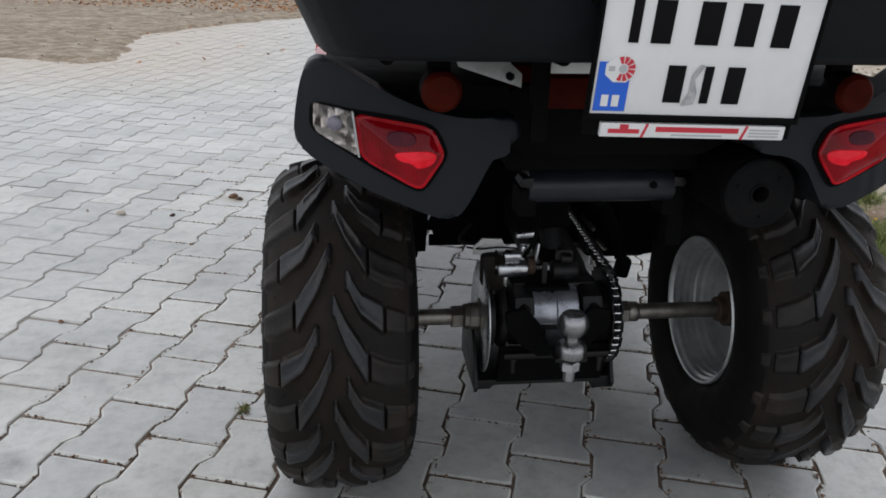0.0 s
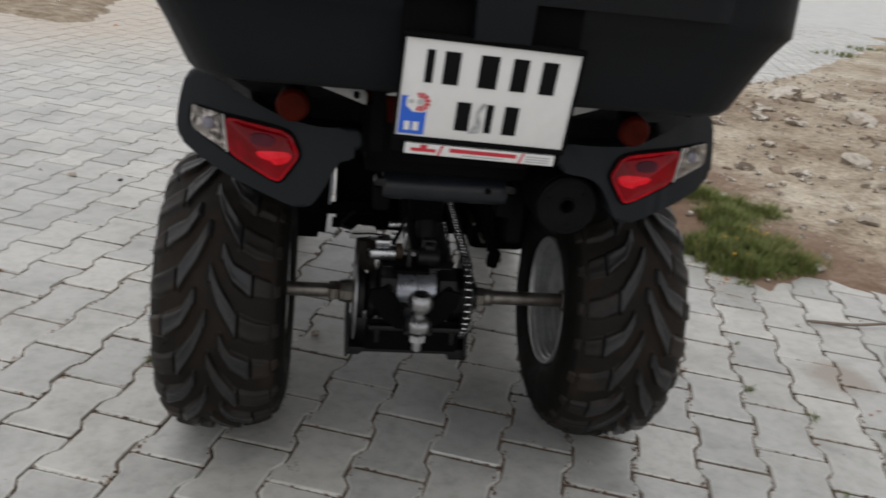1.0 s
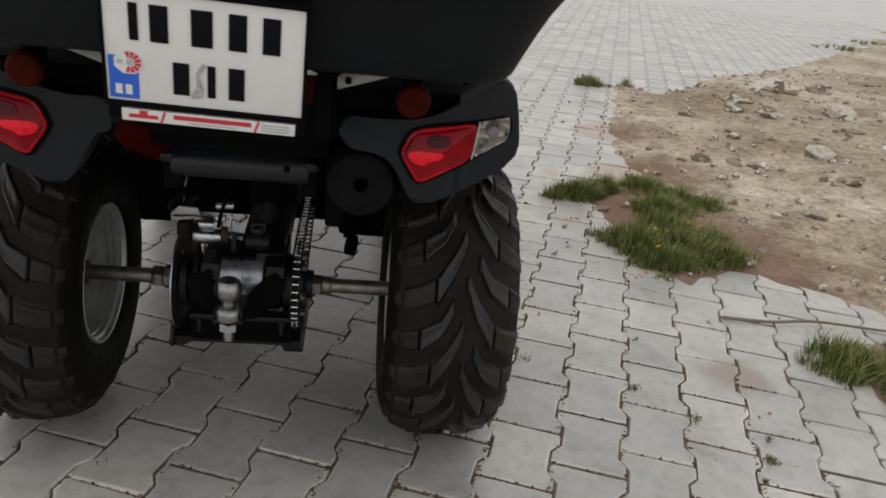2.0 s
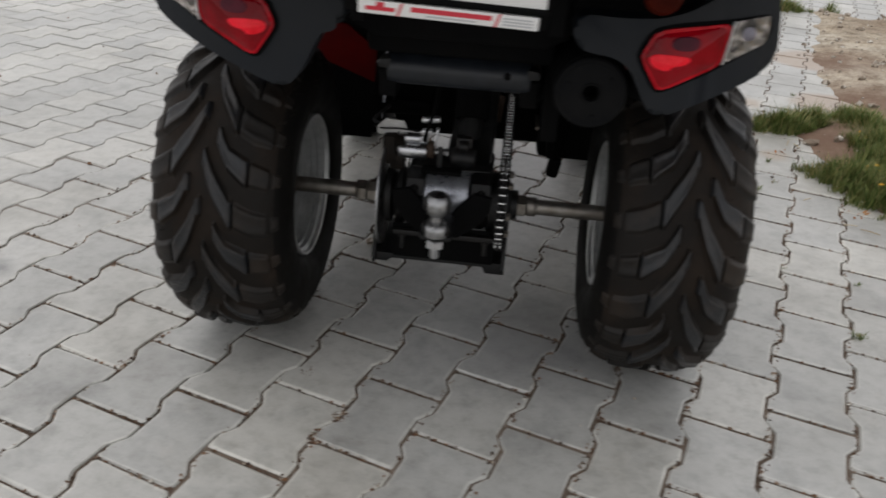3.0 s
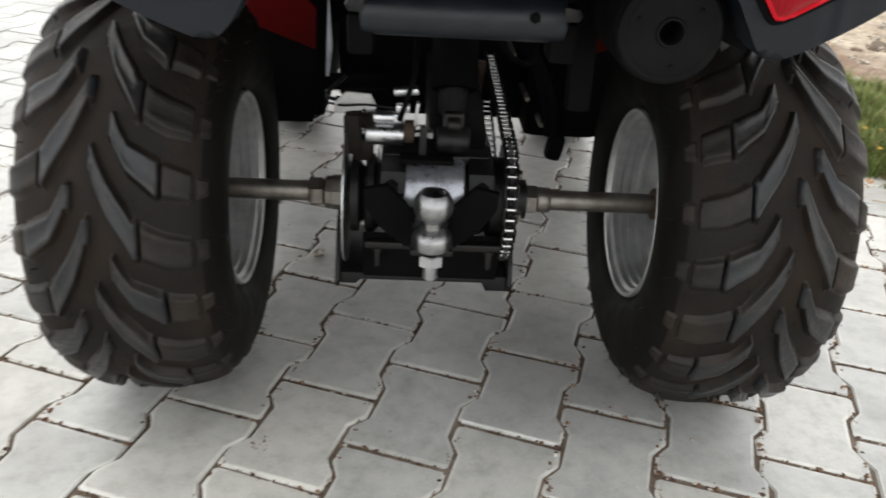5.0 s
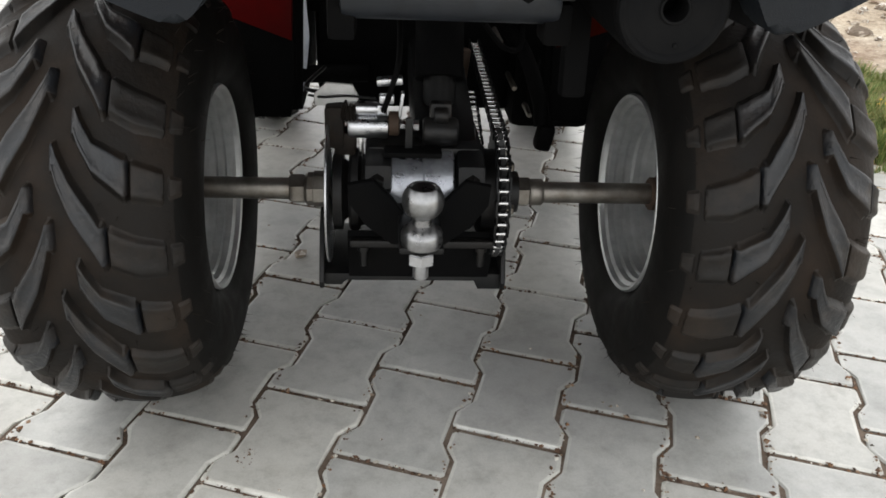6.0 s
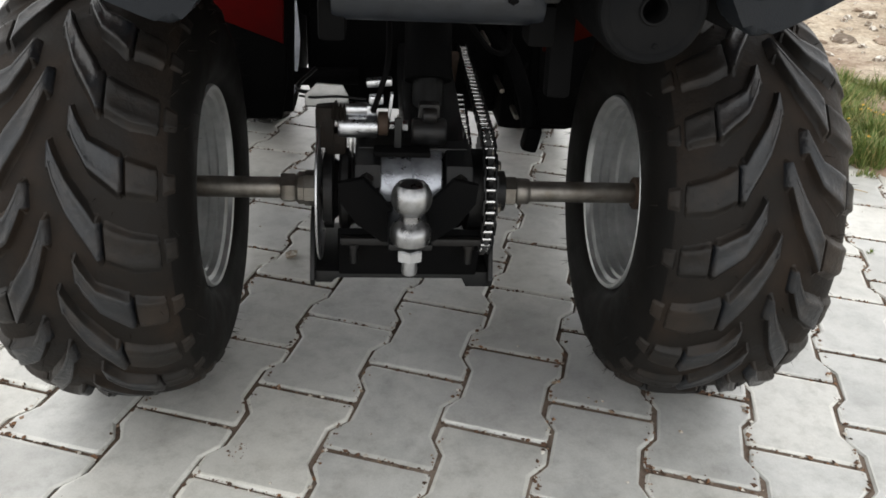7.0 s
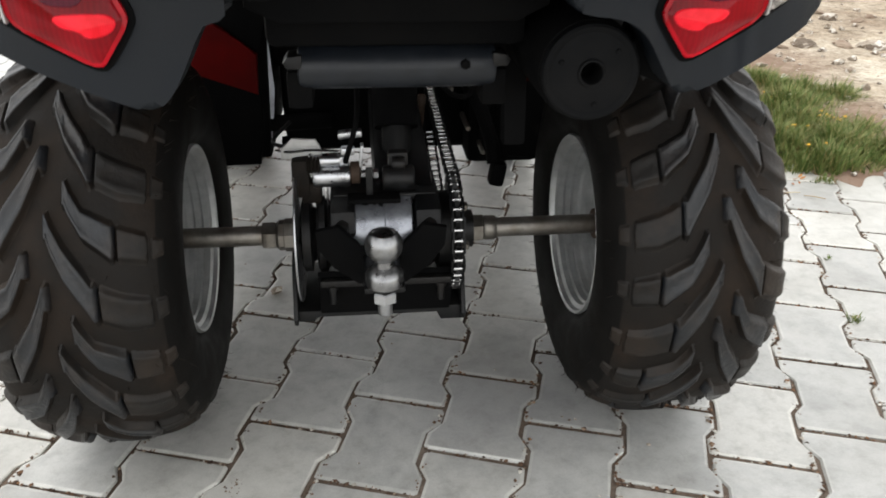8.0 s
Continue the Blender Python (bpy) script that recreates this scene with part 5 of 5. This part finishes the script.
# cargo box: rounded shell that flares upwards, hollow, with a lid
def rounded_ring(hx, y0, y1, r, z, n=6):
    pts = []
    for cx, cy, a0 in ((hx - r, y1 - r, 0), (-hx + r, y1 - r, 90), (-hx + r, y0 + r, 180), (hx - r, y0 + r, 270)):
        for k in range(n + 1):
            t = radians(a0 + 90 * k / n)
            pts.append((cx + r * math.cos(t), cy + r * math.sin(t), z))
    return pts


def loft(bm, rings):
    loops = [[bm.verts.new(p) for p in ring] for ring in rings]
    for a, b in zip(loops, loops[1:]):
        n = len(a)
        for k in range(n):
            bm.faces.new((a[k], a[(k + 1) % n], b[(k + 1) % n], b[k]))
    bm.faces.new(loops[0][::-1])
    bm.faces.new(loops[-1])


box = empty("cargo_box", pose(-0.007, 0, 0), bike)
tagged(box, "black grained plastic cargo box with tapered sides")
bm = bmesh.new()
loft(bm, [rounded_ring(hx, y0, 0.12, r, z) for hx, y0, r, z in (
    (0.392, -0.438, 0.08, 0.832), (0.408, -0.452, 0.09, 0.835), (0.416, -0.459, 0.095, 0.843), (0.428, -0.466, 0.098, 0.87), (0.442, -0.471, 0.1, 0.9),
    (0.457, -0.477, 0.1, 0.93), (0.469, -0.484, 0.1, 0.950), (0.475, -0.490, 0.1, 0.960), (0.473, -0.491, 0.1, 0.985), (0.470, -0.492, 0.1, 1.02), (0.474, -0.498, 0.1, 1.16), (0.466, -0.49, 0.09, 1.165))])
part("box_body", bm, BOXMAT, box, "black grained box body")
bm = bmesh.new()
loft(bm, [rounded_ring(hx, y0, 0.128, r, z) for hx, y0, r, z in ((0.478, -0.505, 0.08, 1.166), (0.48, -0.508, 0.08, 1.2), (0.46, -0.49, 0.08, 1.24), (0.40, -0.43, 0.08, 1.262))])
part("lid", bm, BOXMAT, box, "closed black box lid")
bm = bmesh.new()
ledge = [(0.335, -0.46), (0.339, -0.488), (0.329, -0.506), (0.305, -0.516), (-0.305, -0.516), (-0.329, -0.506), (-0.339, -0.488), (-0.335, -0.46)]
loft(bm, [[(x, max(y, deep), z) for x, y in ledge] for z, deep in ((0.978, -0.516), (0.984, -0.516), (1.05, -0.510), (1.14, -0.498))])
part("rear_ledge", bm, BOXMAT, box, "overhanging moulded ledge")
# dark panel, slightly proud: the recess's shade is put into its colour
bm = bmesh.new()
prism(bm, [(-0.118, 0.90), (0.128, 0.90), (0.128, 0.979), (-0.118, 0.979)], -0.4925, -0.470, 0.003)
part("latch_shade", bm, DULLSHADE, box)
bm = bmesh.new()
prism(bm, [(-0.024, 0.925), (0.054, 0.925), (0.057, 1.02), (-0.027, 1.02)], -0.520, -0.480, 0.005)
part("latch_plate", bm, BOXMAT, box)

# number plate in a frame with a dealer strip below; characters are plain bars
plate = empty("number_plate", pose(-0.0005, -0.500, 0.851, 8, 1.4, 0), bike)
tagged(plate, "white registration plate in a black frame")
PW, PH = 0.241, 0.140


def flat_box(name, x, z, w, h, y0, y1, material, label="", bevel=0.001):
    bm = bmesh.new()
    add_box(bm, (x, (y0 + y1) / 2, z), (w, abs(y1 - y0), h), (0, 0, 0), bevel)
    return part(name, bm, material, plate, label)


flat_box("plate_backing", 0, -0.011, PW + 0.006, PH + 0.034, 0.004, 0.010, DULLSHADE, "black plastic plate holder", 0.002)
flat_box("frame_top", 0, PH / 2 + 0.004, PW + 0.009, 0.008, -0.006, 0.004, DULLSHADE, "", 0.002)
flat_box("frame_side", -PW / 2 - 0.0022, 0, 0.0044, PH, -0.005, 0.004, DULLSHADE, "", 0.002)
flat_box("frame_side", PW / 2 + 0.0022, 0, 0.0044, PH, -0.005, 0.004, DULLSHADE, "", 0.002)
flat_box("frame_bottom", 0, -PH / 2 - 0.0036, PW + 0.009, 0.007, -0.005, 0.004, DULLSHADE, "", 0.002)
flat_box("plate_sheet", 0, 0, PW, PH, -0.002, 0.0035, WHITE, "white pressed metal plate")
flat_box("blue_band", -PW / 2 + 0.021, -0.039, 0.036, 0.055, -0.0028, -0.002, BLUE, "blue corner band", 0)
bm = bmesh.new()
SX, SZ = -PW / 2 + 0.0275, -0.0195
prism(bm, [(SX + 0.0185 * math.cos(radians(22.5 + 45 * k)), SZ + 0.0152 * math.sin(radians(22.5 + 45 * k))) for k in range(8)], -0.0036, -0.0028, 0)
part("sticker", bm, WHITE, plate, "white eight-sided sticker with red rays")
for k in range(8):
    t = radians(-105 + 30 * k)
    u, w = Vector((math.cos(t), math.sin(t))), Vector((-math.sin(t), math.cos(t)))
    bm = bmesh.new()
    prism(bm, [(SX + 0.002 + u.x * r + w.x * h, SZ + 0.001 + u.y * r + w.y * h) for r, h in ((0.0058, -0.0012), (0.0135, -0.0026), (0.0135, 0.0026), (0.0058, 0.0012))], -0.0041, -0.0036, 0)
    part("sticker_ray", bm, REDINK, plate)
bm = bmesh.new()
prism(bm, [(SX + 0.002 + 0.0048 * math.cos(radians(36 * k)), SZ + 0.001 + 0.0048 * math.sin(radians(36 * k))) for k in range(10)], -0.0040, -0.0036, 0)
part("sticker_seal", bm, GREYINK, plate)
flat_box("sticker_bar", SX - 0.0105, SZ + 0.001, 0.007, 0.0055, -0.0040, -0.0036, GREYINK, "", 0)
bm = bmesh.new()
prism(bm, [(-0.019, -0.058), (-0.004, -0.056), (-0.003, -0.043), (-0.008, -0.028), (0.001, -0.012), (-0.004, -0.011), (-0.012, -0.024), (-0.011, -0.042)], -0.0039, -0.0037, 0)
part("plate_scuff", bm, SCUFF, plate, "grey scuff across the white sheet")
for x in (-PW / 2 + 0.0145, -PW / 2 + 0.0265):
    flat_box("band_bar", x, -0.0545, 0.008, 0.013, -0.0034, -0.0028, WHITE, "", 0)
for x, w in ((-0.085, 0.011), (-0.055, 0.022), (-0.004, 0.026), (0.039, 0.022), (0.080, 0.022)):
    flat_box("upper_bar", x, 0.033, w, 0.046, -0.0036, -0.002, INK, "", 0.0005)
for x, w in ((-0.030, 0.020), (0.007, 0.010), (0.038, 0.020)):
    flat_box("lower_bar", x, -0.034, w, 0.042, -0.0036, -0.002, INK, "", 0.0005)
flat_box("dealer_strip", 0.004, -PH / 2 - 0.0185, 0.218, 0.0165, -0.003, 0.004, WHITE, "white strip with red bars")
flat_box("strip_bar", 0.008, -PH / 2 - 0.0165, 0.098, 0.006, -0.0036, -0.003, REDINK, "", 0)
flat_box("strip_bar", 0.008, -PH / 2 - 0.0230, 0.06, 0.0018, -0.0036, -0.003, GREYINK, "", 0)
flat_box("strip_bar", -0.078, -PH / 2 - 0.0195, 0.036, 0.005, -0.0036, -0.003, REDINK, "", 0)
flat_box("strip_bar", -0.078, -PH / 2 - 0.0145, 0.01, 0.006, -0.0036, -0.003, REDINK, "", 0)
for z in (-0.015, -0.0188, -0.0226):
    flat_box("strip_bar", 0.088, -PH / 2 + z, 0.036, 0.002, -0.0036, -0.003, GREYINK, "", 0)
for x in (-0.054, 0.064):
    bm = bmesh.new()
    add_box(bm, (x, -0.0033, -PH / 2 - 0.0185), (0.003, 0.0006, 0.017), (0, 18, 0), 0)
    part("strip_bar", bm, REDINK, plate)

# ---- grass, stones and litter ----


def blade(bm, rand, x, y, h, away, reach, base_z):
    w = rand.uniform(0.0009, 0.0021)
    side = Vector((-math.sin(away + 0.4), math.cos(away + 0.4), 0)) * w
    out = Vector((math.cos(away), math.sin(away), 0)) * reach
    p0 = Vector((x, y, base_z))
    p1 = p0 + out * 0.35 + Vector((0, 0, h * 0.62))
    p2 = p0 + out + Vector((0, 0, h))
    v = [bm.verts.new(p) for p in (p0 - side, p0 + side, p1 + side * 0.8, p1 - side * 0.8, p2)]
    bm.faces.new(v[:4])
    bm.faces.new((v[3], v[2], v[4]))


def blades(bm, rand, cx, cy, rx, ry, count, low, high, base_z):
    """Tufts of blades that lean outwards, thinning towards the patch's ragged rim."""
    per = 26 if count > 200 else 11
    for _ in range(max(1, count // per)):
        a, r = rand.uniform(0, 2 * math.pi), rand.random() ** 0.6
        r *= 0.8 + 0.6 * noise.noise((cx * 9 + 2 * math.cos(a), cy * 9 + 2 * math.sin(a), 1.7))
        x, y = cx + rx * r * math.cos(a), cy + ry * r * math.sin(a)
        vigour = (1.3 - 0.8 * r) * rand.uniform(0.55, 1.25)
        wide = min(0.5 * rx, 0.022)
        for _ in range(int(per * rand.uniform(0.5, 1.5))):
            b, q = rand.uniform(0, 2 * math.pi), wide * rand.random()
            h = rand.uniform(low, high) * vigour
            blade(bm, rand, x + q * math.cos(b), y + q * math.sin(b), h, b + rand.uniform(-0.7, 0.7), h * rand.uniform(0.15, 0.8), base_z)


def loose(name, bm, material, label, category, kind="", group=""):
    ob = part(name, bm, material, None, "", 22 if material is STONE else 60)
    return tagged(ob, label, category, group, kind)


grand = random.Random(11)
CLUMPS = [
    ([(1.22, 1.62, 0.17, 0.10), (1.36, 1.70, 0.12, 0.1)], 2600),
    ([(1.60, 1.70, 0.14, 0.24), (1.58, 1.45, 0.2, 0.16), (1.82, 1.52, 0.13, 0.12), (1.72, 1.62, 0.1, 0.1)], 8000),
    ([(1.32, 1.12, 0.16, 0.16), (1.5, 1.05, 0.22, 0.2), (1.40, 0.93, 0.14, 0.12), (1.68, 0.98, 0.12, 0.09), (1.52, 1.27, 0.16, 0.13), (1.64, 1.14, 0.13, 0.12)], 8500),
    ([(1.62, 0.28, 0.13, 0.16), (1.72, 0.05, 0.12, 0.2), (1.85, 0.3, 0.15, 0.15)], 2800),
    ([(2.05, 4.3, 0.15, 0.13)], 700),
    ([(2.38, 4.34, 0.08, 0.06)], 120),
    ([(7.0, 8.4, 0.5, 0.4), (8.2, 9.4, 0.6, 0.4)], 700),
]
for spots, count in CLUMPS:
    bm = bmesh.new()
    area = sum(rx * ry for _, _, rx, ry in spots)
    for cx, cy, rx, ry in spots:
        cx = cx if cy < 0.8 else 1.06 + 0.9 * (cx - 1.1)
        blades(bm, grand, cx, cy, rx, ry, int(count * 2.5 * rx * ry / area), 0.02, 0.08, -0.004)
    loose("grass_clump", bm, GRASS, "low green weed clump with yellowed tips", "grass", "stuff")
bm = bmesh.new()
for _ in range(26):
    x, y = grand.uniform(0.75, 1.6), grand.uniform(-0.5, 4.5)
    if earth_depth(np.array([x]), np.array([y]))[0] < 0:
        blades(bm, grand, x, y, 0.014, 0.018, 22, 0.006, 0.02, -0.006)
for x, y in ((1.062, -0.007), (1.183, -0.158), (0.948, 0.123), (0.962, -0.311), (1.02, 2.4), (1.2, 3.2), (1.42, 3.0), (-0.603, 0.176), (0.689, 0.243)):
    blades(bm, grand, x, y, 0.02, 0.024, 110, 0.006, 0.018, -0.006)
loose("joint_weeds", bm, GRASS, "tiny weeds growing in the paving joints", "weeds", "stuff")


def crumb(bm, rand, c, r):
    """A tiny angular bit."""
    spin = rand.uniform(0, 6.28)
    v = []
    for k in range(4):
        a, q = spin + k * 1.57, r * rand.uniform(0.6, 1.3)
        v.append(bm.verts.new((c[0] + q * math.cos(a), c[1] + q * math.sin(a), c[2] + r * rand.uniform(-0.3, 0.2))))
    top, low = bm.verts.new((c[0], c[1], c[2] + r * rand.uniform(0.4, 0.8))), bm.verts.new((c[0], c[1], c[2] - r * 0.6))
    for k in range(4):
        bm.faces.new((v[k], v[(k + 1) % 4], top))
        bm.faces.new((v[(k + 1) % 4], v[k], low))


def rock(bm, rand, c, r, flat=0.6, sub=2):
    if sub == 1 and r < 0.009:
        return crumb(bm, rand, c, r)
    got = bmesh.ops.create_icosphere(bm, subdivisions=sub, radius=1.0)["verts"]
    seed = Vector((rand.uniform(0, 50), rand.uniform(0, 50), 0))
    sx, sy = rand.uniform(0.8, 1.3), rand.uniform(0.7, 1.1)
    turn = pose(0, 0, 0, rand.uniform(-20, 20), rand.uniform(-20, 20), rand.uniform(0, 360))
    for v in got:
        k = 1 + 0.38 * noise.noise(v.co * 1.3 + seed) + 0.22 * noise.noise(v.co * 3.1 + seed)
        v.co = turn @ Vector((v.co.x * sx * k * r, v.co.y * sy * k * r, v.co.z * flat * k * r)) + Vector(c)


for x, y, r in ((2.92, 3.92, 0.1), (2.92, 3.44, 0.075), (2.24, 2.17, 0.06), (1.97, 2.25, 0.045), (2.38, 2.78, 0.05), (2.7, 2.4, 0.09), (2.75, 3.6, 0.07), (3.5, 3.6, 0.1), (2.3, 3.3, 0.05), (3.9, 4.6, 0.12), (2.6, 1.95, 0.06), (2.15, 1.45, 0.05), (3.3, 2.6, 0.1), (3.4, 4.5, 0.14)):
    bm = bmesh.new()
    h = ground_height(np.array([x]), np.array([y]))[0]
    rock(bm, grand, (x, y, h + r * 0.12), r, 0.5, 3)
    loose("stone", bm, STONE, "weathered pale stone half sunk in the earth", "stone", group="stones on the earth")
for x, y, r in ((3.05, 4.19, 0.1), (3.56, 4.42, 0.09), (3.04, 3.7, 0.075), (3.76, 3.72, 0.12), (2.42, 2.94, 0.045), (2.6, 2.77, 0.04), (2.48, 2.69, 0.045), (1.87, 2.25, 0.04), (2.13, 2.21, 0.06), (3.31, 4.25, 0.09), (2.83, 3.55, 0.07), (4.6, 5.2, 0.1), (3.3, 3.1, 0.08)):
    bm = bmesh.new()
    rock(bm, grand, (x, y, ground_height(np.array([x]), np.array([y]))[0]), 0.75 * r, 0.42, 3)
    loose("clod", bm, CLOD, "brown clod of dry earth lying on the ground", "clod", group="clods on the earth")
bm = bmesh.new()
made = 0
while made < 3000:
    x, y = grand.uniform(1.0, 5.0), grand.uniform(-0.3, 6.5)
    d = earth_depth(np.array([x]), np.array([y]))[0]
    if d < 0.02:
        continue
    made += 1
    r = 0.003 + 0.024 * grand.random() ** 4
    rock(bm, grand, (x, y, ground_height(np.array([x]), np.array([y]))[0] + r * 0.2), r, 0.7, 1)
for _ in range(240):
    x, y = grand.uniform(-6.5, -0.8), grand.uniform(5.0, 11.0)
    if earth_depth(np.array([x]), np.array([y]))[0] > -0.3:
        r = 0.005 + 0.022 * grand.random() ** 3
        rock(bm, grand, (x, y, ground_height(np.array([x]), np.array([y]))[0] + r * 0.3), r, 0.6, 1)
loose("gravel", bm, STONE, "scattered pale gravel on the earth", "gravel", "stuff")
bm = bmesh.new()
for x, y, r in ((0.243, -0.082, 0.005), (0.20, 0.02, 0.003), (0.29, -0.12, 0.003), (0.30, -0.13, 0.0035), (0.31, -0.128, 0.003), (-0.21, 0.33, 0.012), (0.41, -0.2, 0.004), (0.5, -0.25, 0.003), (0.02, 0.12, 0.003)):
    rock(bm, grand, (x, y, r * 0.5), r, 0.8, 1)
for _ in range(160):
    x, y = grand.uniform(-1.5, 1.5), grand.uniform(-0.9, 3.0)
    r = grand.uniform(0.001, 0.0032)
    rock(bm, grand, (x, y, r * 0.4), r, 0.7, 1)
loose("grit", bm, STONE, "small pale grit lying on the paving", "gravel", "stuff")

# brown crumbs caught in the joints
bm = bmesh.new()
for c in near_p:
    for _ in range(84):
        if grand.random() < 0.6:
            p = c + V * (PITCH / 2 * grand.choice((-1, 1)) + grand.uniform(-0.006, 0.006)) + U * grand.uniform(-0.1, 0.1)
        else:
            p = c + U * (LENGTH / 2 * grand.choice((-1, 1)) + grand.uniform(-0.004, 0.004)) + V * grand.uniform(-0.08, 0.08)
        r = 0.0009 + 0.0042 * grand.random() ** 2.4
        crumb(bm, grand, (p.x, p.y, -0.0022 + 0.3 * r), r)
for x, y, n in ((-0.14, -0.35, 90), (-0.17, -0.41, 90), (-0.59, -0.28, 60), (-0.23, -0.23, 50), (-0.603, 0.18, 25)):
    for _ in range(n):
        a, q = grand.uniform(0, 6.28), 0.014 * math.sqrt(grand.random())
        crumb(bm, grand, (x + q * math.cos(a), y + 1.4 * q * math.sin(a), -0.001), grand.uniform(0.0015, 0.0045))
loose("joint_debris", bm, DEBRIS, "brown crumbs and bark bits in the paving joints", "debris", "stuff")

# dark crumbs of earth and bark on the paving
bm = bmesh.new()
for x, y, r in ((-1.201, 1.556, 0.016), (-1.011, 1.522, 0.01), (-0.82, 1.75, 0.02), (-0.79, 1.72, 0.012), (-0.6, 0.19, 0.008)):
    rock(bm, grand, (x, y, r * 0.25), r, 0.5, 2)
for _ in range(130):
    x, y = grand.uniform(-4.5, 0.3), grand.uniform(0.6, 6.5)
    crumb(bm, grand, (x, y, 0.001), grand.uniform(0.003, 0.0085))
for _ in range(90):
    x, y = grand.uniform(0.6, 3.0), grand.uniform(-0.8, 6.5)
    r = grand.uniform(0.003, 0.01)
    rock(bm, grand, (x, y, r * 0.3), r, 0.5, 1)
loose("earth_crumbs", bm, DEBRIS, "dark crumbs of earth on the paving", "soil", "stuff")

# yellow flowers among the weeds
bm = bmesh.new()
for x, y, n in ((1.52, 1.25, 14), (1.36, 1.18, 5), (1.45, 1.5, 4), (1.62, 1.0, 3), (1.3, 0.98, 3)):
    for _ in range(n):
        a, b, h = x + grand.gauss(0, 0.025), y + grand.gauss(0, 0.025), grand.uniform(0.035, 0.06)
        rock(bm, grand, (a, b, h), grand.uniform(0.004, 0.008), 0.5, 1)
        tube(bm, [(a, b, -0.004), (a + 0.002, b, h * 0.5), (a, b, h)], 0.0008, 3)
loose("weed_flowers", bm, FLOWER, "small yellow flowers among the weeds", "flowers", "stuff")

# dry leaves at the far edge and scattered over the paving
bm = bmesh.new()


def leaf(bm, rand, x, y, z, size):
    a = rand.uniform(0, 2 * math.pi)
    m = pose(x, y, z + size * 0.15, rand.uniform(-30, 30), rand.uniform(-30, 30), math.degrees(a))
    pts = [(-1, 0, 0), (-0.4, 0.38, 0.12), (0.35, 0.34, 0.1), (1, 0, 0.15), (0.35, -0.34, 0.1), (-0.4, -0.38, 0.12), (0, 0, -0.05)]
    v = [bm.verts.new(m @ (Vector(p) * size)) for p in pts]
    for i in range(6):
        bm.faces.new((v[i], v[(i + 1) % 6], v[6]))


for _ in range(15000):
    x, y = grand.uniform(-7.5, 0.6), 10.2 + 4.6 * grand.random() ** 0.8 + grand.gauss(0, 0.4)
    if noise.noise((x * 0.7, y * 0.9, 4.0)) < -0.22 - 0.1 * (x + 3.5):
        continue
    if y > 9.9 - 0.35 * (x + 2.2) * (1 if x < -2.2 else -0.6):
        leaf(bm, grand, x, y, 0.02 + 0.05 * grand.random(), grand.uniform(0.016, 0.04))
for _ in range(70):
    leaf(bm, grand, grand.uniform(-5, -0.8), grand.uniform(5.0, 10), 0.012, grand.uniform(0.015, 0.03))
for x, y, n in ((1.241, 0.041, 3), (-0.813, 1.737, 4), (1.2, 0.83, 6), (1.1, 1.35, 5), (0.75, 0.5, 2)):
    for _ in range(n):
        leaf(bm, grand, x + grand.uniform(-0.03, 0.03), y + grand.uniform(-0.03, 0.03), 0.001, grand.uniform(0.005, 0.011))
loose("fallen_leaves", bm, LEAF, "brown dry leaves lying in a drift", "leaves", "stuff")
bm = bmesh.new()
tube(bm, curve_points([(1.36, 0.53, 0.008), (1.5, 0.51, 0.012), (1.66, 0.52, 0.016), (1.9, 0.47, 0.02), (2.1, 0.47, 0.03)]), [0.006 - 0.00012 * k for k in range(25)], 8)
loose("fallen_twig", bm, TWIG, "grey dry twig lying on the paving edge", "twig")
bm = bmesh.new()
for x, y, a, n in ((1.14, 1.42, 70, 0.09), (1.18, 1.40, 110, 0.06), (1.16, 0.72, -40, 0.09), (1.12, 0.74, -10, 0.06), (1.05, 0.9, 30, 0.05), (1.5, 0.75, 80, 0.05)):
    d = Vector((math.cos(radians(a)), math.sin(radians(a)), 0.05)) * n * 0.6
    tube(bm, [Vector((x, y, 0.004)), Vector((x, y, 0.006)) + d * 0.5, Vector((x, y, 0.005)) + d], 0.0013, 5)
loose("straw", bm, STRAW, "pale broken straw on the paving", "straw", "stuff")

# ---- the paving stones nearest the machine, one by one ----
shared = []
for verts, faces in shapes:
    data = bpy.data.meshes.new("paver")
    data.from_pydata(verts, [], faces)
    data.materials.append(PAVER)
    data.materials.append(PAVER_EDGE)
    # chamfers take the lighter copy: their caught light is in the colour
    data.polygons.foreach_set("material_index", [1 if 16 <= i < len(faces) - 1 else 0 for i in range(len(faces))])
    shared.append(data)
spin = math.degrees(-TURN_P)
for c in near_p:
    stone = new("paver", shared[prand.randrange(4)])
    stone.parent = pavement
    stone.matrix_basis = pose(c.x, c.y, prand.uniform(-0.0015, 0.0012), prand.uniform(-0.55, 0.55), prand.uniform(-0.6, 0.6), spin + prand.uniform(-0.5, 0.5))
